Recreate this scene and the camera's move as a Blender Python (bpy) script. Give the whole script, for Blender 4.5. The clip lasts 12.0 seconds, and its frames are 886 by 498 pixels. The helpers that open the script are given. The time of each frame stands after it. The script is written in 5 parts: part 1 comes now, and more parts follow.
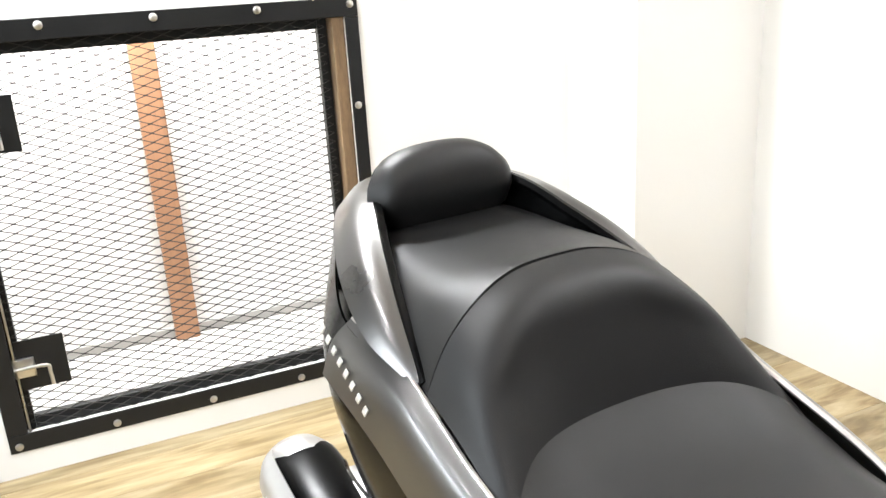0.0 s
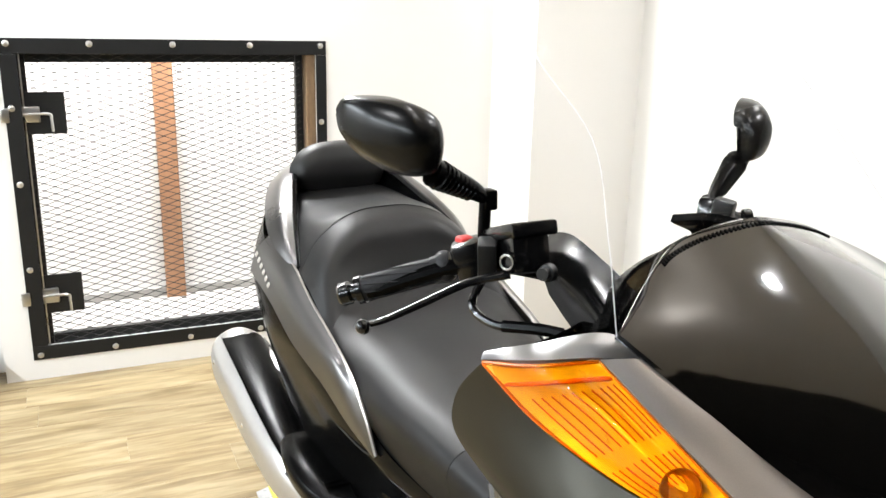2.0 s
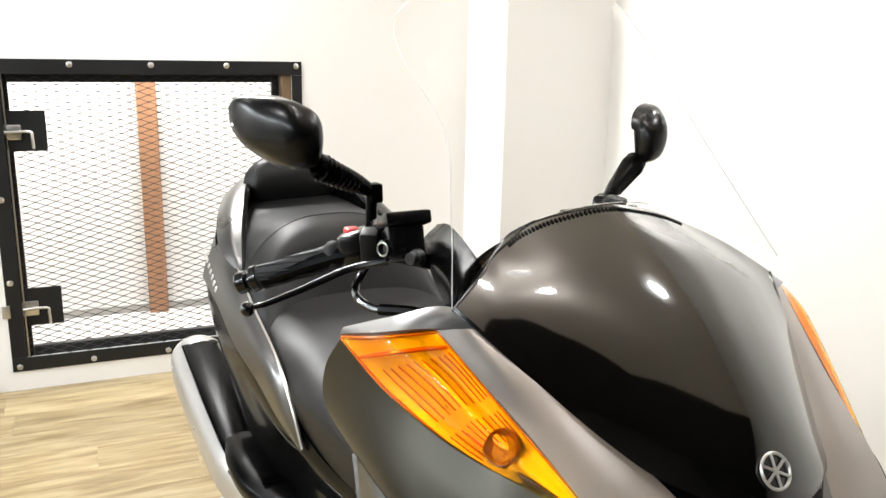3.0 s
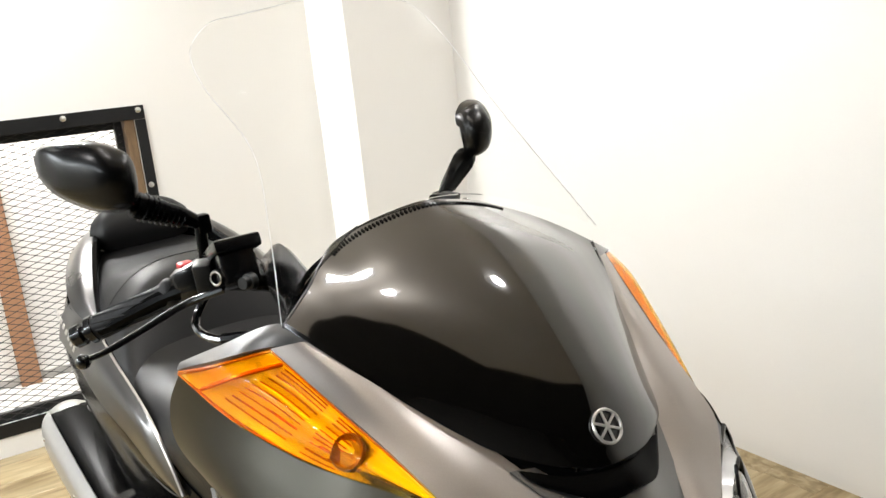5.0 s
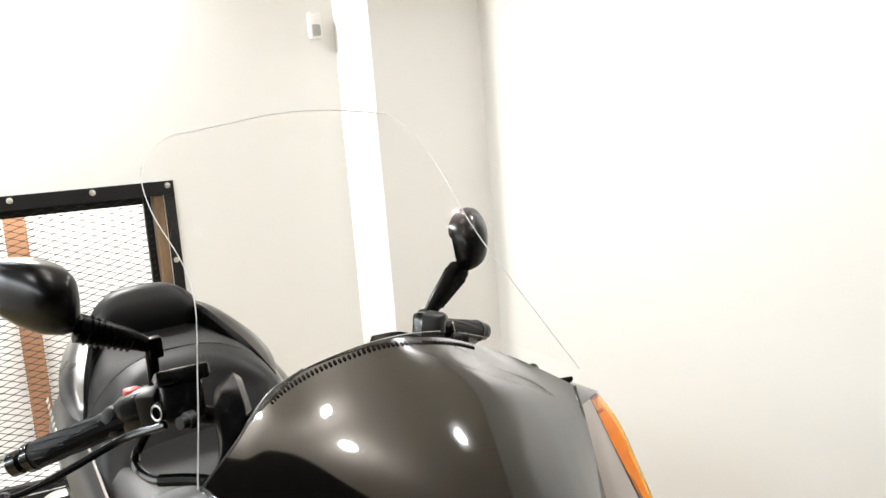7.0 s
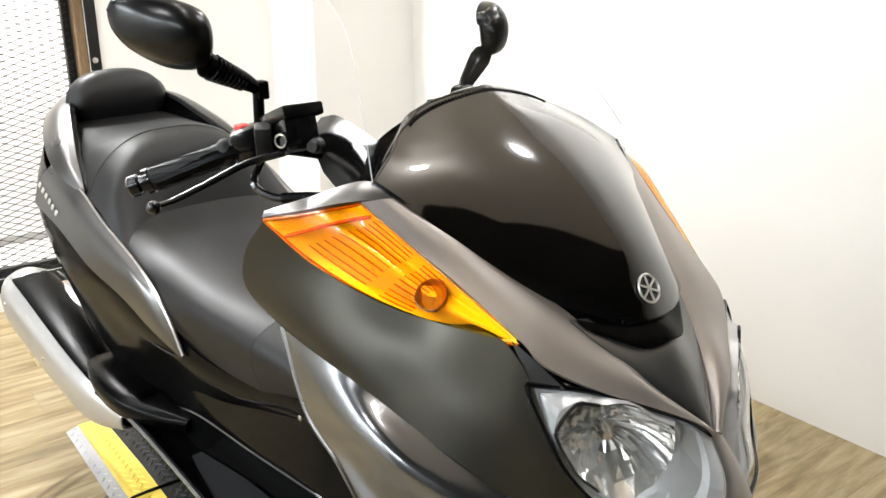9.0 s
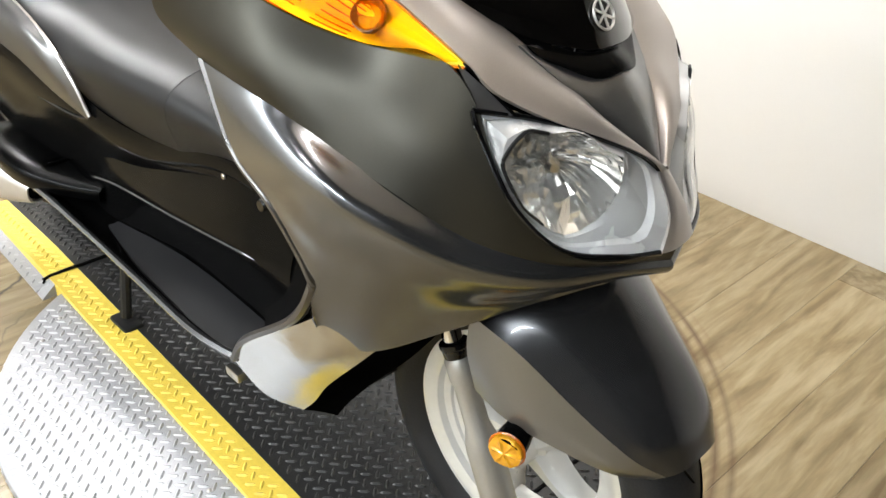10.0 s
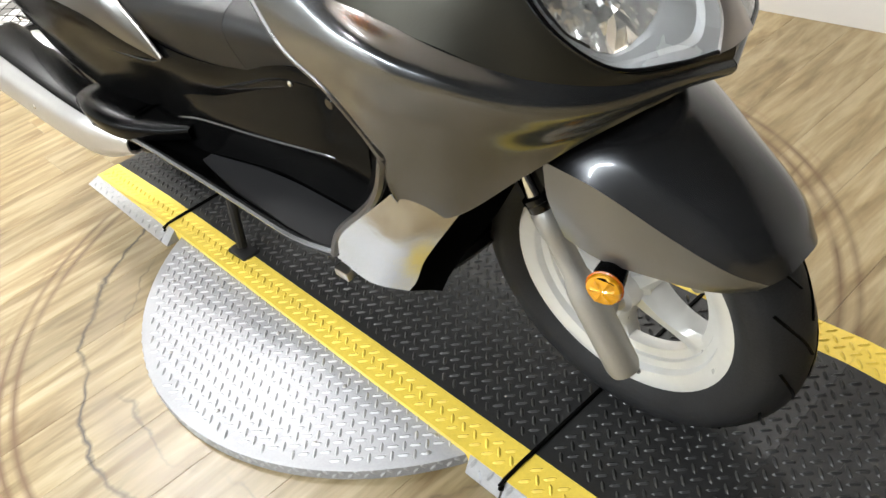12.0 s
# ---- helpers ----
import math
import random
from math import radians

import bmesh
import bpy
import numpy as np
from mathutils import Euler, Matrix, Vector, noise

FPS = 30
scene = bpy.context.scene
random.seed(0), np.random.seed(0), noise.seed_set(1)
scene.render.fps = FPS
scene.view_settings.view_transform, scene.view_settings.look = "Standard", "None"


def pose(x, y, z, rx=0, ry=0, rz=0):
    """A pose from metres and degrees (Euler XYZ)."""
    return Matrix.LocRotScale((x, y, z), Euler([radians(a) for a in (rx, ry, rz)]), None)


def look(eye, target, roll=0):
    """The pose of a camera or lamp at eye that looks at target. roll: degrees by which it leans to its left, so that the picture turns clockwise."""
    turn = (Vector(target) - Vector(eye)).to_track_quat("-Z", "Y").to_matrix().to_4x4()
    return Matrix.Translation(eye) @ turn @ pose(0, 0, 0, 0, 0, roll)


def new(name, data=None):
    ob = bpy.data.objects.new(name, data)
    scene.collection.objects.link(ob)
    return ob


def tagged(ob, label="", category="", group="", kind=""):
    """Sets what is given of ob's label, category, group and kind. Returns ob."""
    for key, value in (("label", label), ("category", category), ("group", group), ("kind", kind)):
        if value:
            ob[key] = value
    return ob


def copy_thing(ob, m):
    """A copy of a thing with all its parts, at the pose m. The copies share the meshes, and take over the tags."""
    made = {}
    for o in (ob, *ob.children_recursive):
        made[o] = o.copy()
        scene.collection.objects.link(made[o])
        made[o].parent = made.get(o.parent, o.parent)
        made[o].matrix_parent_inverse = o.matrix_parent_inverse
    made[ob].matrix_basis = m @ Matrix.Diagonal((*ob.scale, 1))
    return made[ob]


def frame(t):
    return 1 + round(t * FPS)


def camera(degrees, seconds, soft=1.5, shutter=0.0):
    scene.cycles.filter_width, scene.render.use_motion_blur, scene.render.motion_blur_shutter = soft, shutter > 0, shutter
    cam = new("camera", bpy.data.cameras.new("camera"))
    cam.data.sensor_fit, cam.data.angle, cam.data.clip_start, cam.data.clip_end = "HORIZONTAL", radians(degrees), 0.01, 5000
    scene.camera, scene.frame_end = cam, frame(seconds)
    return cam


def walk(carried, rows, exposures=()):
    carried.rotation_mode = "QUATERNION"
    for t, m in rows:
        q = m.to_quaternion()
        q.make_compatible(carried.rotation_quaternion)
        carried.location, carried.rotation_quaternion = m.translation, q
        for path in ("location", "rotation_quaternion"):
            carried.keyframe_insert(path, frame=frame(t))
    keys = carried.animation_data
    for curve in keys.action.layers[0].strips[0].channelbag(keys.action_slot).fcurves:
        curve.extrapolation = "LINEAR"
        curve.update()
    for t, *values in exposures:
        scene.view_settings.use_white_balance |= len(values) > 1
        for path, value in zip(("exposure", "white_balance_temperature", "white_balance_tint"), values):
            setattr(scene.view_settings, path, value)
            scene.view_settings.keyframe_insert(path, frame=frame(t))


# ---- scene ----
cam = camera(56.1, 12.0)
PATH = [
    (0, (-0.475, -0.606, 1.336), (-2.212, 0.175, 0.725), -3.5),
    (0.5, (-0.177, -0.634, 1.357), (-1.961, 0.075, 0.794), -0.0),
    (1, (0.051, -0.705, 1.381), (-1.712, 0.082, 0.859), -0.7),
    (1.5, (0.283, -0.792, 1.405), (-1.418, 0.096, 0.842), 0.6),
    (2, (0.401, -0.691, 1.405), (-1.358, 0.099, 0.872), 1.3),
    (2.5, (0.498, -0.576, 1.401), (-1.304, 0.127, 0.891), -1.3),
    (3, (0.536, -0.57, 1.379), (-1.249, 0.2, 0.907), 1.1),
    (3.5, (0.563, -0.572, 1.37), (-1.133, 0.383, 0.91), -1.6),
    (3.7, (0.572, -0.571, 1.36), (-1.094, 0.425, 0.877), -2.3),
    (5.3, (0.584, -0.492, 1.376), (-1.089, 0.511, 0.933), -6.3),
    (5.5, (0.575, -0.476, 1.385), (-1.093, 0.542, 0.958), -4.9),
    (6, (0.556, -0.415, 1.412), (-1.128, 0.616, 1.093), -3.7),
    (6.5, (0.541, -0.366, 1.421), (-1.187, 0.606, 1.159), -3.6),
    (6.7, (0.541, -0.359, 1.425), (-1.212, 0.568, 1.162), -4.0),
    (8.3, (0.564, -0.622, 1.403), (-1.036, 0.496, 0.967), -5.0),
    (8.5, (0.569, -0.686, 1.406), (-1.004, 0.465, 0.957), -2.6),
    (9, (0.571, -0.744, 1.355), (-0.917, 0.426, 0.708), 0.4),
    (9.5, (0.544, -0.747, 1.31), (-0.826, 0.435, 0.458), 2.3),
    (10, (0.538, -0.745, 1.253), (-0.665, 0.452, 0.195), 3.4),
    (10.5, (0.544, -0.757, 1.219), (-0.478, 0.423, -0.031), 5.4),
    (11, (0.567, -0.782, 1.185), (-0.398, 0.352, -0.15), 3.6),
    (11.5, (0.588, -0.801, 1.193), (-0.517, 0.266, -0.088), -5.2),
    (12, (0.61, -0.74, 1.205), (-0.702, 0.157, -0.009), -13.3),
]
walk(cam, [(t, look(eye, target, roll)) for t, eye, target, roll in PATH],
     exposures=[(0, 0.12, 6400, 10), (1.5, 0.02, 6400, 10), (3, -0.18, 6600, 10), (6, -0.30, 6650, 10),
                (8.5, -0.15, 6500, 10), (9.5, 0.05, 6550, 10), (10.5, 0.18, 6550, 10), (11.2, 0.12, 6550, 10), (12, 0.02, 6550, 10)])

# ---------------------------------------------------------------- light
world = bpy.data.worlds.new("room_world")
scene.world = world
world.use_nodes = True
world.node_tree.nodes["Background"].inputs[0].default_value = (0.9, 0.95, 1.0, 1)
world.node_tree.nodes["Background"].inputs[1].default_value = 0.05


def lamp(name, x, y, z, w, d, power, color=(0.985, 0.99, 1.0), target=None, spread=180):
    data = bpy.data.lights.new(name, "AREA")
    data.shape, data.size, data.size_y, data.energy, data.color = "RECTANGLE", w, d, power, color
    data.spread = radians(spread)
    ob = new(name, data)
    ob.matrix_world = look((x, y, z), target or (x, y + 0.001, z - 1))
    return ob


CEIL = 2.75
GLOBES = [(-0.72, -0.16, 15), (-0.23, -0.20, 13)]
for lx, ly, power in GLOBES:
    globe = bpy.data.lights.new("ceiling_and_fill_lamp", "POINT")
    globe.energy, globe.shadow_soft_size, globe.color = power, 0.05, (0.985, 0.99, 1.0)
    new("ceiling_and_fill_lamp", globe).location = (lx, ly, CEIL - 0.20)
# The last three are unseen fill, added to lift wall, floor and disc.
SPOTS = [(-0.36, 0.90, 9, 125), (-2.0, -0.95, 8, 125), (-1.9, 0.55, 2, 125), (-1.35, 1.22, 19, 140), (-2.0, -1.75, 8, 150), (-0.40, -1.55, 14, 165)]
for lx, ly, power, beam in SPOTS:
    lamp("ceiling_and_fill_lamp", lx, ly, CEIL - 0.15, 0.10, 0.10, power, spread=beam).data.shape = "DISK"
LAMPS = [p[:2] for p in GLOBES + SPOTS]
BACK_Y = -3.4
# Unseen tubes added as cool fill from the near side.
FILL_TUBES, TUBE_Z = [(-0.55, -3.0), (-2.1, -3.0), (0.95, -3.0)], 2.45
for lx, ly in FILL_TUBES:
    lamp("fill_tube_lamp", lx, ly, TUBE_Z - 0.075, 1.2, 0.10, 88, (0.86, 0.94, 1.0))
lamp("back_room_lamp", -3.36, -0.3, 2.6, 1.2, 0.4, 480, (0.97, 0.985, 1.0))

# ---------------------------------------------------------------- materials


def shader(name, base, rough=0.5, metal=0.0, coat=0.0, var=0.12, scale=8.0, bump=0.0, bump_scale=60.0,
           fine=0.05, spec=0.5, rough_var=0.08, stretch=(1, 1, 1), coat_rough=0.05):
    """A painted, moulded or metal surface: colour and gloss vary at two scales, with fine relief."""
    m = bpy.data.materials.new(name)
    m.use_nodes = True
    nt = m.node_tree
    b = nt.nodes["Principled BSDF"]
    tc = nt.nodes.new("ShaderNodeTexCoord")
    mp = nt.nodes.new("ShaderNodeMapping")
    mp.inputs["Scale"].default_value = stretch
    nt.links.new(tc.outputs["Object"], mp.inputs[0])
    n1 = nt.nodes.new("ShaderNodeTexNoise")
    n1.inputs["Scale"].default_value, n1.inputs["Detail"].default_value = scale, 5
    n2 = nt.nodes.new("ShaderNodeTexNoise")
    n2.inputs["Scale"].default_value, n2.inputs["Detail"].default_value = bump_scale, 4
    for n in (n1, n2):
        nt.links.new(mp.outputs[0], n.inputs["Vector"])
    mix = nt.nodes.new("ShaderNodeMix")
    mix.data_type = "RGBA"
    lo = [max(0, c * (1 - var)) for c in base]
    hi = [min(1, c * (1 + var)) for c in base]
    mix.inputs[6].default_value, mix.inputs[7].default_value = (*lo, 1), (*hi, 1)
    nt.links.new(n1.outputs[0], mix.inputs[0])
    mix2 = nt.nodes.new("ShaderNodeMix")
    mix2.data_type, mix2.blend_type = "RGBA", "MULTIPLY"
    mix2.inputs[0].default_value = 1.0
    ramp = nt.nodes.new("ShaderNodeMapRange")
    ramp.inputs[3].default_value, ramp.inputs[4].default_value = 1 - fine, 1 + fine
    nt.links.new(n2.outputs[0], ramp.inputs[0])
    nt.links.new(mix.outputs[2], mix2.inputs[6])
    nt.links.new(ramp.outputs[0], mix2.inputs[7])
    nt.links.new(mix2.outputs[2], b.inputs["Base Color"])
    rr = nt.nodes.new("ShaderNodeMapRange")
    rr.inputs[3].default_value, rr.inputs[4].default_value = max(0.01, rough - rough_var), min(1, rough + rough_var)
    nt.links.new(n1.outputs[0], rr.inputs[0])
    nt.links.new(rr.outputs[0], b.inputs["Roughness"])
    b.inputs["Metallic"].default_value = metal
    b.inputs["Coat Weight"].default_value = coat
    b.inputs["Coat Roughness"].default_value = coat_rough
    b.inputs["Specular IOR Level"].default_value = spec
    if bump:
        bp = nt.nodes.new("ShaderNodeBump")
        bp.inputs["Strength"].default_value, bp.inputs["Distance"].default_value = bump, 0.002
        nt.links.new(n2.outputs[0], bp.inputs["Height"])
        nt.links.new(bp.outputs[0], b.inputs["Normal"])
    return m


def glassy(name, color, rough=0.0, ior=1.45, alpha=1.0, transmission=1.0):
    m = bpy.data.materials.new(name)
    m.use_nodes = True
    b = m.node_tree.nodes["Principled BSDF"]
    b.inputs["Base Color"].default_value = (*color, 1)
    b.inputs["Roughness"].default_value, b.inputs["IOR"].default_value = rough, ior
    b.inputs["Transmission Weight"].default_value = transmission
    return m


M_WALL = shader("white_wall_paint", (0.73, 0.715, 0.685), 0.6, var=0.02, scale=1.3, bump=0.08, bump_scale=220, fine=0.015)
M_CEIL = shader("ceiling_paint", (0.82, 0.75, 0.67), 0.7, var=0.02, scale=2)
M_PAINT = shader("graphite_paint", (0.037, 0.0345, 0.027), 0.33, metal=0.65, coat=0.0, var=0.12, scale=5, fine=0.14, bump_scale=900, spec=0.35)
M_FENDER = shader("gloss_grey_paint", (0.070, 0.070, 0.073), 0.23, metal=0.8, coat=0.45, var=0.06, fine=0.10, bump_scale=900, coat_rough=0.08)
M_TAIL = shader("satin_graphite_paint", (0.105, 0.101, 0.098), 0.30, metal=0.85, coat=0.2, var=0.06, fine=0.10, bump_scale=900, coat_rough=0.12)
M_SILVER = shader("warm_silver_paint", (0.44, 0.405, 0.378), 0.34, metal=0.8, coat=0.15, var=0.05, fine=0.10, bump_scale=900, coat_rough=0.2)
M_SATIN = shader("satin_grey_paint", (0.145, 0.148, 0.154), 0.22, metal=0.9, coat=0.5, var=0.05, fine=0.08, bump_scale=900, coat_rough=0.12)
# Light caught by flank, corner and top panel is put into this grey.
M_FLANK = shader("pale_sheen_satin_paint", (0.235, 0.235, 0.238), 0.31, metal=0.9, coat=0.2, var=0.05, fine=0.10, bump_scale=900, coat_rough=0.12)
M_COWL = shader("smoked_gloss_plastic", (0.0025, 0.0022, 0.002), 0.08, coat=1.0, var=0.05, coat_rough=0.055, rough_var=0.02, spec=0.8)
M_COWL.node_tree.nodes["Principled BSDF"].inputs["Coat IOR"].default_value = 1.52
M_BLACK = shader("black_moulded_plastic", (0.0015, 0.0015, 0.0015), 0.24, var=0.2, bump=0.02, bump_scale=420, scale=12, spec=0.07)
# Near-black without gloss: the shade of hollows is put into the colour.
M_PIT = shader("shaded_black_moulding", (0.0012, 0.0012, 0.0012), 0.8, var=0.3, scale=14, bump=0.05, spec=0.0)
M_GLOSSBLACK = shader("gloss_black_plastic", (0.003, 0.003, 0.0032), 0.22, coat=0.25, var=0.15, spec=0.4)
M_SIDE = shader("dark_side_paint", (0.0025, 0.0025, 0.0025), 0.16, coat=0.0, var=0.08, fine=0.12, bump_scale=900, spec=0.06)
M_LEATHER = shader("black_vinyl_leather", (0.0080, 0.0077, 0.0076), 0.44, var=0.14, scale=7, bump=0.16, bump_scale=620, fine=0.15, rough_var=0.07, spec=0.25)
M_THREAD = shader("grey_thread", (0.20, 0.20, 0.20), 0.6, var=0.1)
M_RUBBER = shader("tyre_rubber", (0.019, 0.019, 0.020), 0.5, var=0.35, scale=14, bump=0.25, bump_scale=300, fine=0.4, spec=0.2)
M_FOOTMAT = shader("grey_rubber_mat", (0.017, 0.017, 0.018), 0.5, var=0.15, bump=0.15, bump_scale=380, spec=0.18)
M_ALLOY = shader("silver_wheel_paint", (0.74, 0.73, 0.70), 0.30, metal=0.35, var=0.07, fine=0.06, coat=0.3)
M_FORK = shader("cast_fork_aluminium", (0.40, 0.385, 0.35), 0.42, metal=0.55, var=0.10, bump=0.1, bump_scale=200)
M_STEEL = shader("brushed_steel", (0.55, 0.54, 0.52), 0.3, metal=1.0, var=0.08, bump=0.05)
M_CHROME = shader("chrome", (0.85, 0.85, 0.86), 0.06, metal=1.0, var=0.01, rough_var=0.02)
M_EXH = shader("satin_exhaust_silver", (0.48, 0.47, 0.455), 0.34, metal=0.7, var=0.06, fine=0.05, scale=5)
M_DARKSTEEL = shader("black_steel", (0.012, 0.012, 0.012), 0.45, metal=0.3, var=0.25, scale=9, bump=0.12, spec=0.35)
M_MESH = shader("expanded_steel", (0.030, 0.028, 0.026), 0.5, metal=0.4, var=0.3, scale=20)
M_MAT = shader("black_tread_plate", (0.026, 0.0255, 0.025), 0.34, metal=0.2, var=0.35, scale=5, bump=0.1, bump_scale=160, fine=0.25, spec=0.3)
# Bars paler than the deck plate: their glints are put into the colour.
M_LUG = shader("glint_toned_tread_bars", (0.042, 0.041, 0.040), 0.32, metal=0.4, var=0.35, scale=4, fine=0.2, spec=0.35)
M_YELLOW = shader("safety_yellow_paint", (0.74, 0.54, 0.075), 0.45, var=0.14, scale=9, bump=0.1, bump_scale=120, fine=0.12)
M_DISC = shader("aluminium_tread_plate", (0.34, 0.34, 0.347), 0.46, metal=0.35, var=0.16, scale=6, fine=0.14, bump_scale=200, bump=0.08)
M_DISCLUG = shader("bright_raised_bars", (0.44, 0.44, 0.45), 0.40, metal=0.4, var=0.2, scale=5, fine=0.12)
M_STUD = shader("raw_timber_post", (0.30, 0.155, 0.082), 0.65, var=0.25, scale=6, stretch=(6, 6, 0.6), fine=0.15, bump_scale=40)
M_OLDWOOD = shader("dark_old_timber", (0.16, 0.10, 0.05), 0.7, var=0.5, scale=7, stretch=(6, 6, 0.8), fine=0.3, bump=0.3, bump_scale=50)
M_RED = shader("red_switch", (0.62, 0.03, 0.03), 0.4)
M_LEDGE = shader("grey_concrete", (0.33, 0.32, 0.30), 0.8, var=0.25, scale=6, bump=0.3)
M_WHITE = shader("white_plastic", (0.74, 0.73, 0.70), 0.4, var=0.02)
M_AMBER = glassy("amber_lens", (1.0, 0.50, 0.006), 0.01, 1.33)
# Amber darkened by the shade inside the bulb socket.
M_DARKAMBER = shader("shaded_amber_plastic", (0.20, 0.075, 0.006), 0.3, var=0.2, scale=60)
M_LAMPWHITE = shader("silvered_lamp_bowl", (0.90, 0.89, 0.87), 0.25, metal=0.0, var=0.02)
M_FACET = shader("pebbled_reflector", (0.74, 0.68, 0.56), 0.3, metal=0.2, var=0.12, scale=40, bump=0.3, bump_scale=110)
M_SILVERED = shader("bright_silvered_reflector", (0.92, 0.91, 0.89), 0.07, metal=0.88, var=0.02, rough_var=0.03)
M_SURROUND = shader("pale_lamp_moulding", (0.48, 0.48, 0.48), 0.26, metal=0.3, var=0.03)
M_CHIN = shader("polished_silver_cover", (0.66, 0.65, 0.63), 0.22, metal=1.0, var=0.10, scale=24, rough_var=0.12, bump=0.25, bump_scale=40)
# Lack of light in the unseen room is put into these two tones.
M_UNLIT = shader("unlit_showroom_surface", (0.03, 0.027, 0.023), 0.8, var=0.3, scale=1.5, spec=0.2)
M_DIMWALL = shader("dimmed_showroom_wall", (0.15, 0.147, 0.142), 0.7, var=0.1, scale=1.5, spec=0.2)
M_REFLECT = shader("amber_reflector", (0.50, 0.12, 0.004), 0.15, coat=1.0, var=0.3, scale=70)
M_GOLD = shader("golden_reflector", (0.95, 0.36, 0.008), 0.14, metal=0.3, coat=1.0, var=0.4, scale=110, bump=0.6, bump_scale=110)
M_SHELL = shader("satin_black_shell", (0.003, 0.003, 0.003), 0.25, var=0.1, bump=0.02, bump_scale=420, spec=0.24)
M_CLEAR = glassy("clear_lens", (0.97, 0.97, 0.96), 0.0, 1.45)
M_SCREEN = glassy("clear_windscreen", (0.985, 0.985, 0.98), 0.0, 1.09)
M_EDGE = glassy("frosted_acrylic_edge", (0.86, 0.87, 0.88), 0.35, 1.45, transmission=0.6)
M_MIRROR = shader("mirror_glass", (0.9, 0.9, 0.9), 0.01, metal=1.0, var=0.0, rough_var=0.0, fine=0)
M_EMBLEM = shader("emblem_silver", (0.62, 0.60, 0.57), 0.35, metal=0.6)


def floor_material():
    m = bpy.data.materials.new("pale_oak_vinyl_plank")
    m.use_nodes = True
    nt = m.node_tree
    b = nt.nodes["Principled BSDF"]
    tc = nt.nodes.new("ShaderNodeTexCoord")
    info = nt.nodes.new("ShaderNodeObjectInfo")
    add = nt.nodes.new("ShaderNodeVectorMath")
    add.operation = "MULTIPLY_ADD"
    add.inputs[1].default_value = (7, 11, 3)
    nt.links.new(info.outputs["Random"], add.inputs[0])
    nt.links.new(tc.outputs["Object"], add.inputs[2])
    mp = nt.nodes.new("ShaderNodeMapping")
    mp.inputs["Scale"].default_value = (17, 2.1, 17)
    nt.links.new(add.outputs[0], mp.inputs[0])
    n1 = nt.nodes.new("ShaderNodeTexNoise")
    n1.inputs["Scale"].default_value, n1.inputs["Detail"].default_value, n1.inputs["Distortion"].default_value = 1.5, 7, 0.45
    nt.links.new(mp.outputs[0], n1.inputs["Vector"])
    n2 = nt.nodes.new("ShaderNodeTexNoise")
    n2.inputs["Scale"].default_value, n2.inputs["Detail"].default_value = 9, 5
    nt.links.new(mp.outputs[0], n2.inputs["Vector"])
    cr = nt.nodes.new("ShaderNodeValToRGB")
    els = cr.color_ramp.elements
    els[0].position, els[0].color = 0.34, (0.160, 0.108, 0.048, 1)
    els[1].position, els[1].color = 0.66, (0.345, 0.275, 0.165, 1)
    e = els.new(0.5)
    e.color = (0.258, 0.196, 0.102, 1)
    nt.links.new(n1.outputs[0], cr.inputs[0])
    mr = nt.nodes.new("ShaderNodeMapRange")
    mr.inputs[3].default_value, mr.inputs[4].default_value = 0.8, 1.15
    nt.links.new(n2.outputs[0], mr.inputs[0])
    mr2 = nt.nodes.new("ShaderNodeMapRange")
    mr2.inputs[3].default_value, mr2.inputs[4].default_value = 0.80, 1.14
    nt.links.new(info.outputs["Random"], mr2.inputs[0])
    mu = nt.nodes.new("ShaderNodeMath")
    mu.operation = "MULTIPLY"
    nt.links.new(mr.outputs[0], mu.inputs[0])
    nt.links.new(mr2.outputs[0], mu.inputs[1])
    mx = nt.nodes.new("ShaderNodeMix")
    mx.data_type, mx.blend_type = "RGBA", "MULTIPLY"
    mx.inputs[0].default_value = 1
    nt.links.new(cr.outputs[0], mx.inputs[6])
    nt.links.new(mu.outputs[0], mx.inputs[7])
    # worn rings left by the turntable: brown scuffs, a grimy band and a broken crack line
    geo = nt.nodes.new("ShaderNodeNewGeometry")
    rel = nt.nodes.new("ShaderNodeVectorMath")
    rel.operation = "SUBTRACT"
    rel.inputs[1].default_value = (-0.75, 0.09, 0)
    nt.links.new(geo.outputs["Position"], rel.inputs[0])
    ln = nt.nodes.new("ShaderNodeVectorMath")
    ln.operation = "LENGTH"
    nt.links.new(rel.outputs[0], ln.inputs[0])
    wob = nt.nodes.new("ShaderNodeTexNoise")
    wob.inputs["Scale"].default_value, wob.inputs["Detail"].default_value = 5, 6
    nt.links.new(geo.outputs["Position"], wob.inputs["Vector"])
    pat = nt.nodes.new("ShaderNodeTexNoise")
    pat.inputs["Scale"].default_value, pat.inputs["Detail"].default_value = 3.1, 4
    nt.links.new(geo.outputs["Position"], pat.inputs["Vector"])

    def calc(op, a, c, clamp=False):
        n = nt.nodes.new("ShaderNodeMath")
        n.operation, n.use_clamp = op, clamp
        for k, v in enumerate((a, c)):
            if isinstance(v, (int, float)):
                n.inputs[k].default_value = v
            else:
                nt.links.new(v, n.inputs[k])
        return n.outputs[0]

    def band(radius, half, wobble, gate):
        r = calc("ADD", ln.outputs["Value"], calc("MULTIPLY", calc("SUBTRACT", wob.outputs[0], 0.5), wobble))
        f = calc("SUBTRACT", 1.0, calc("DIVIDE", calc("ABSOLUTE", calc("SUBTRACT", r, radius), 0), half), True)
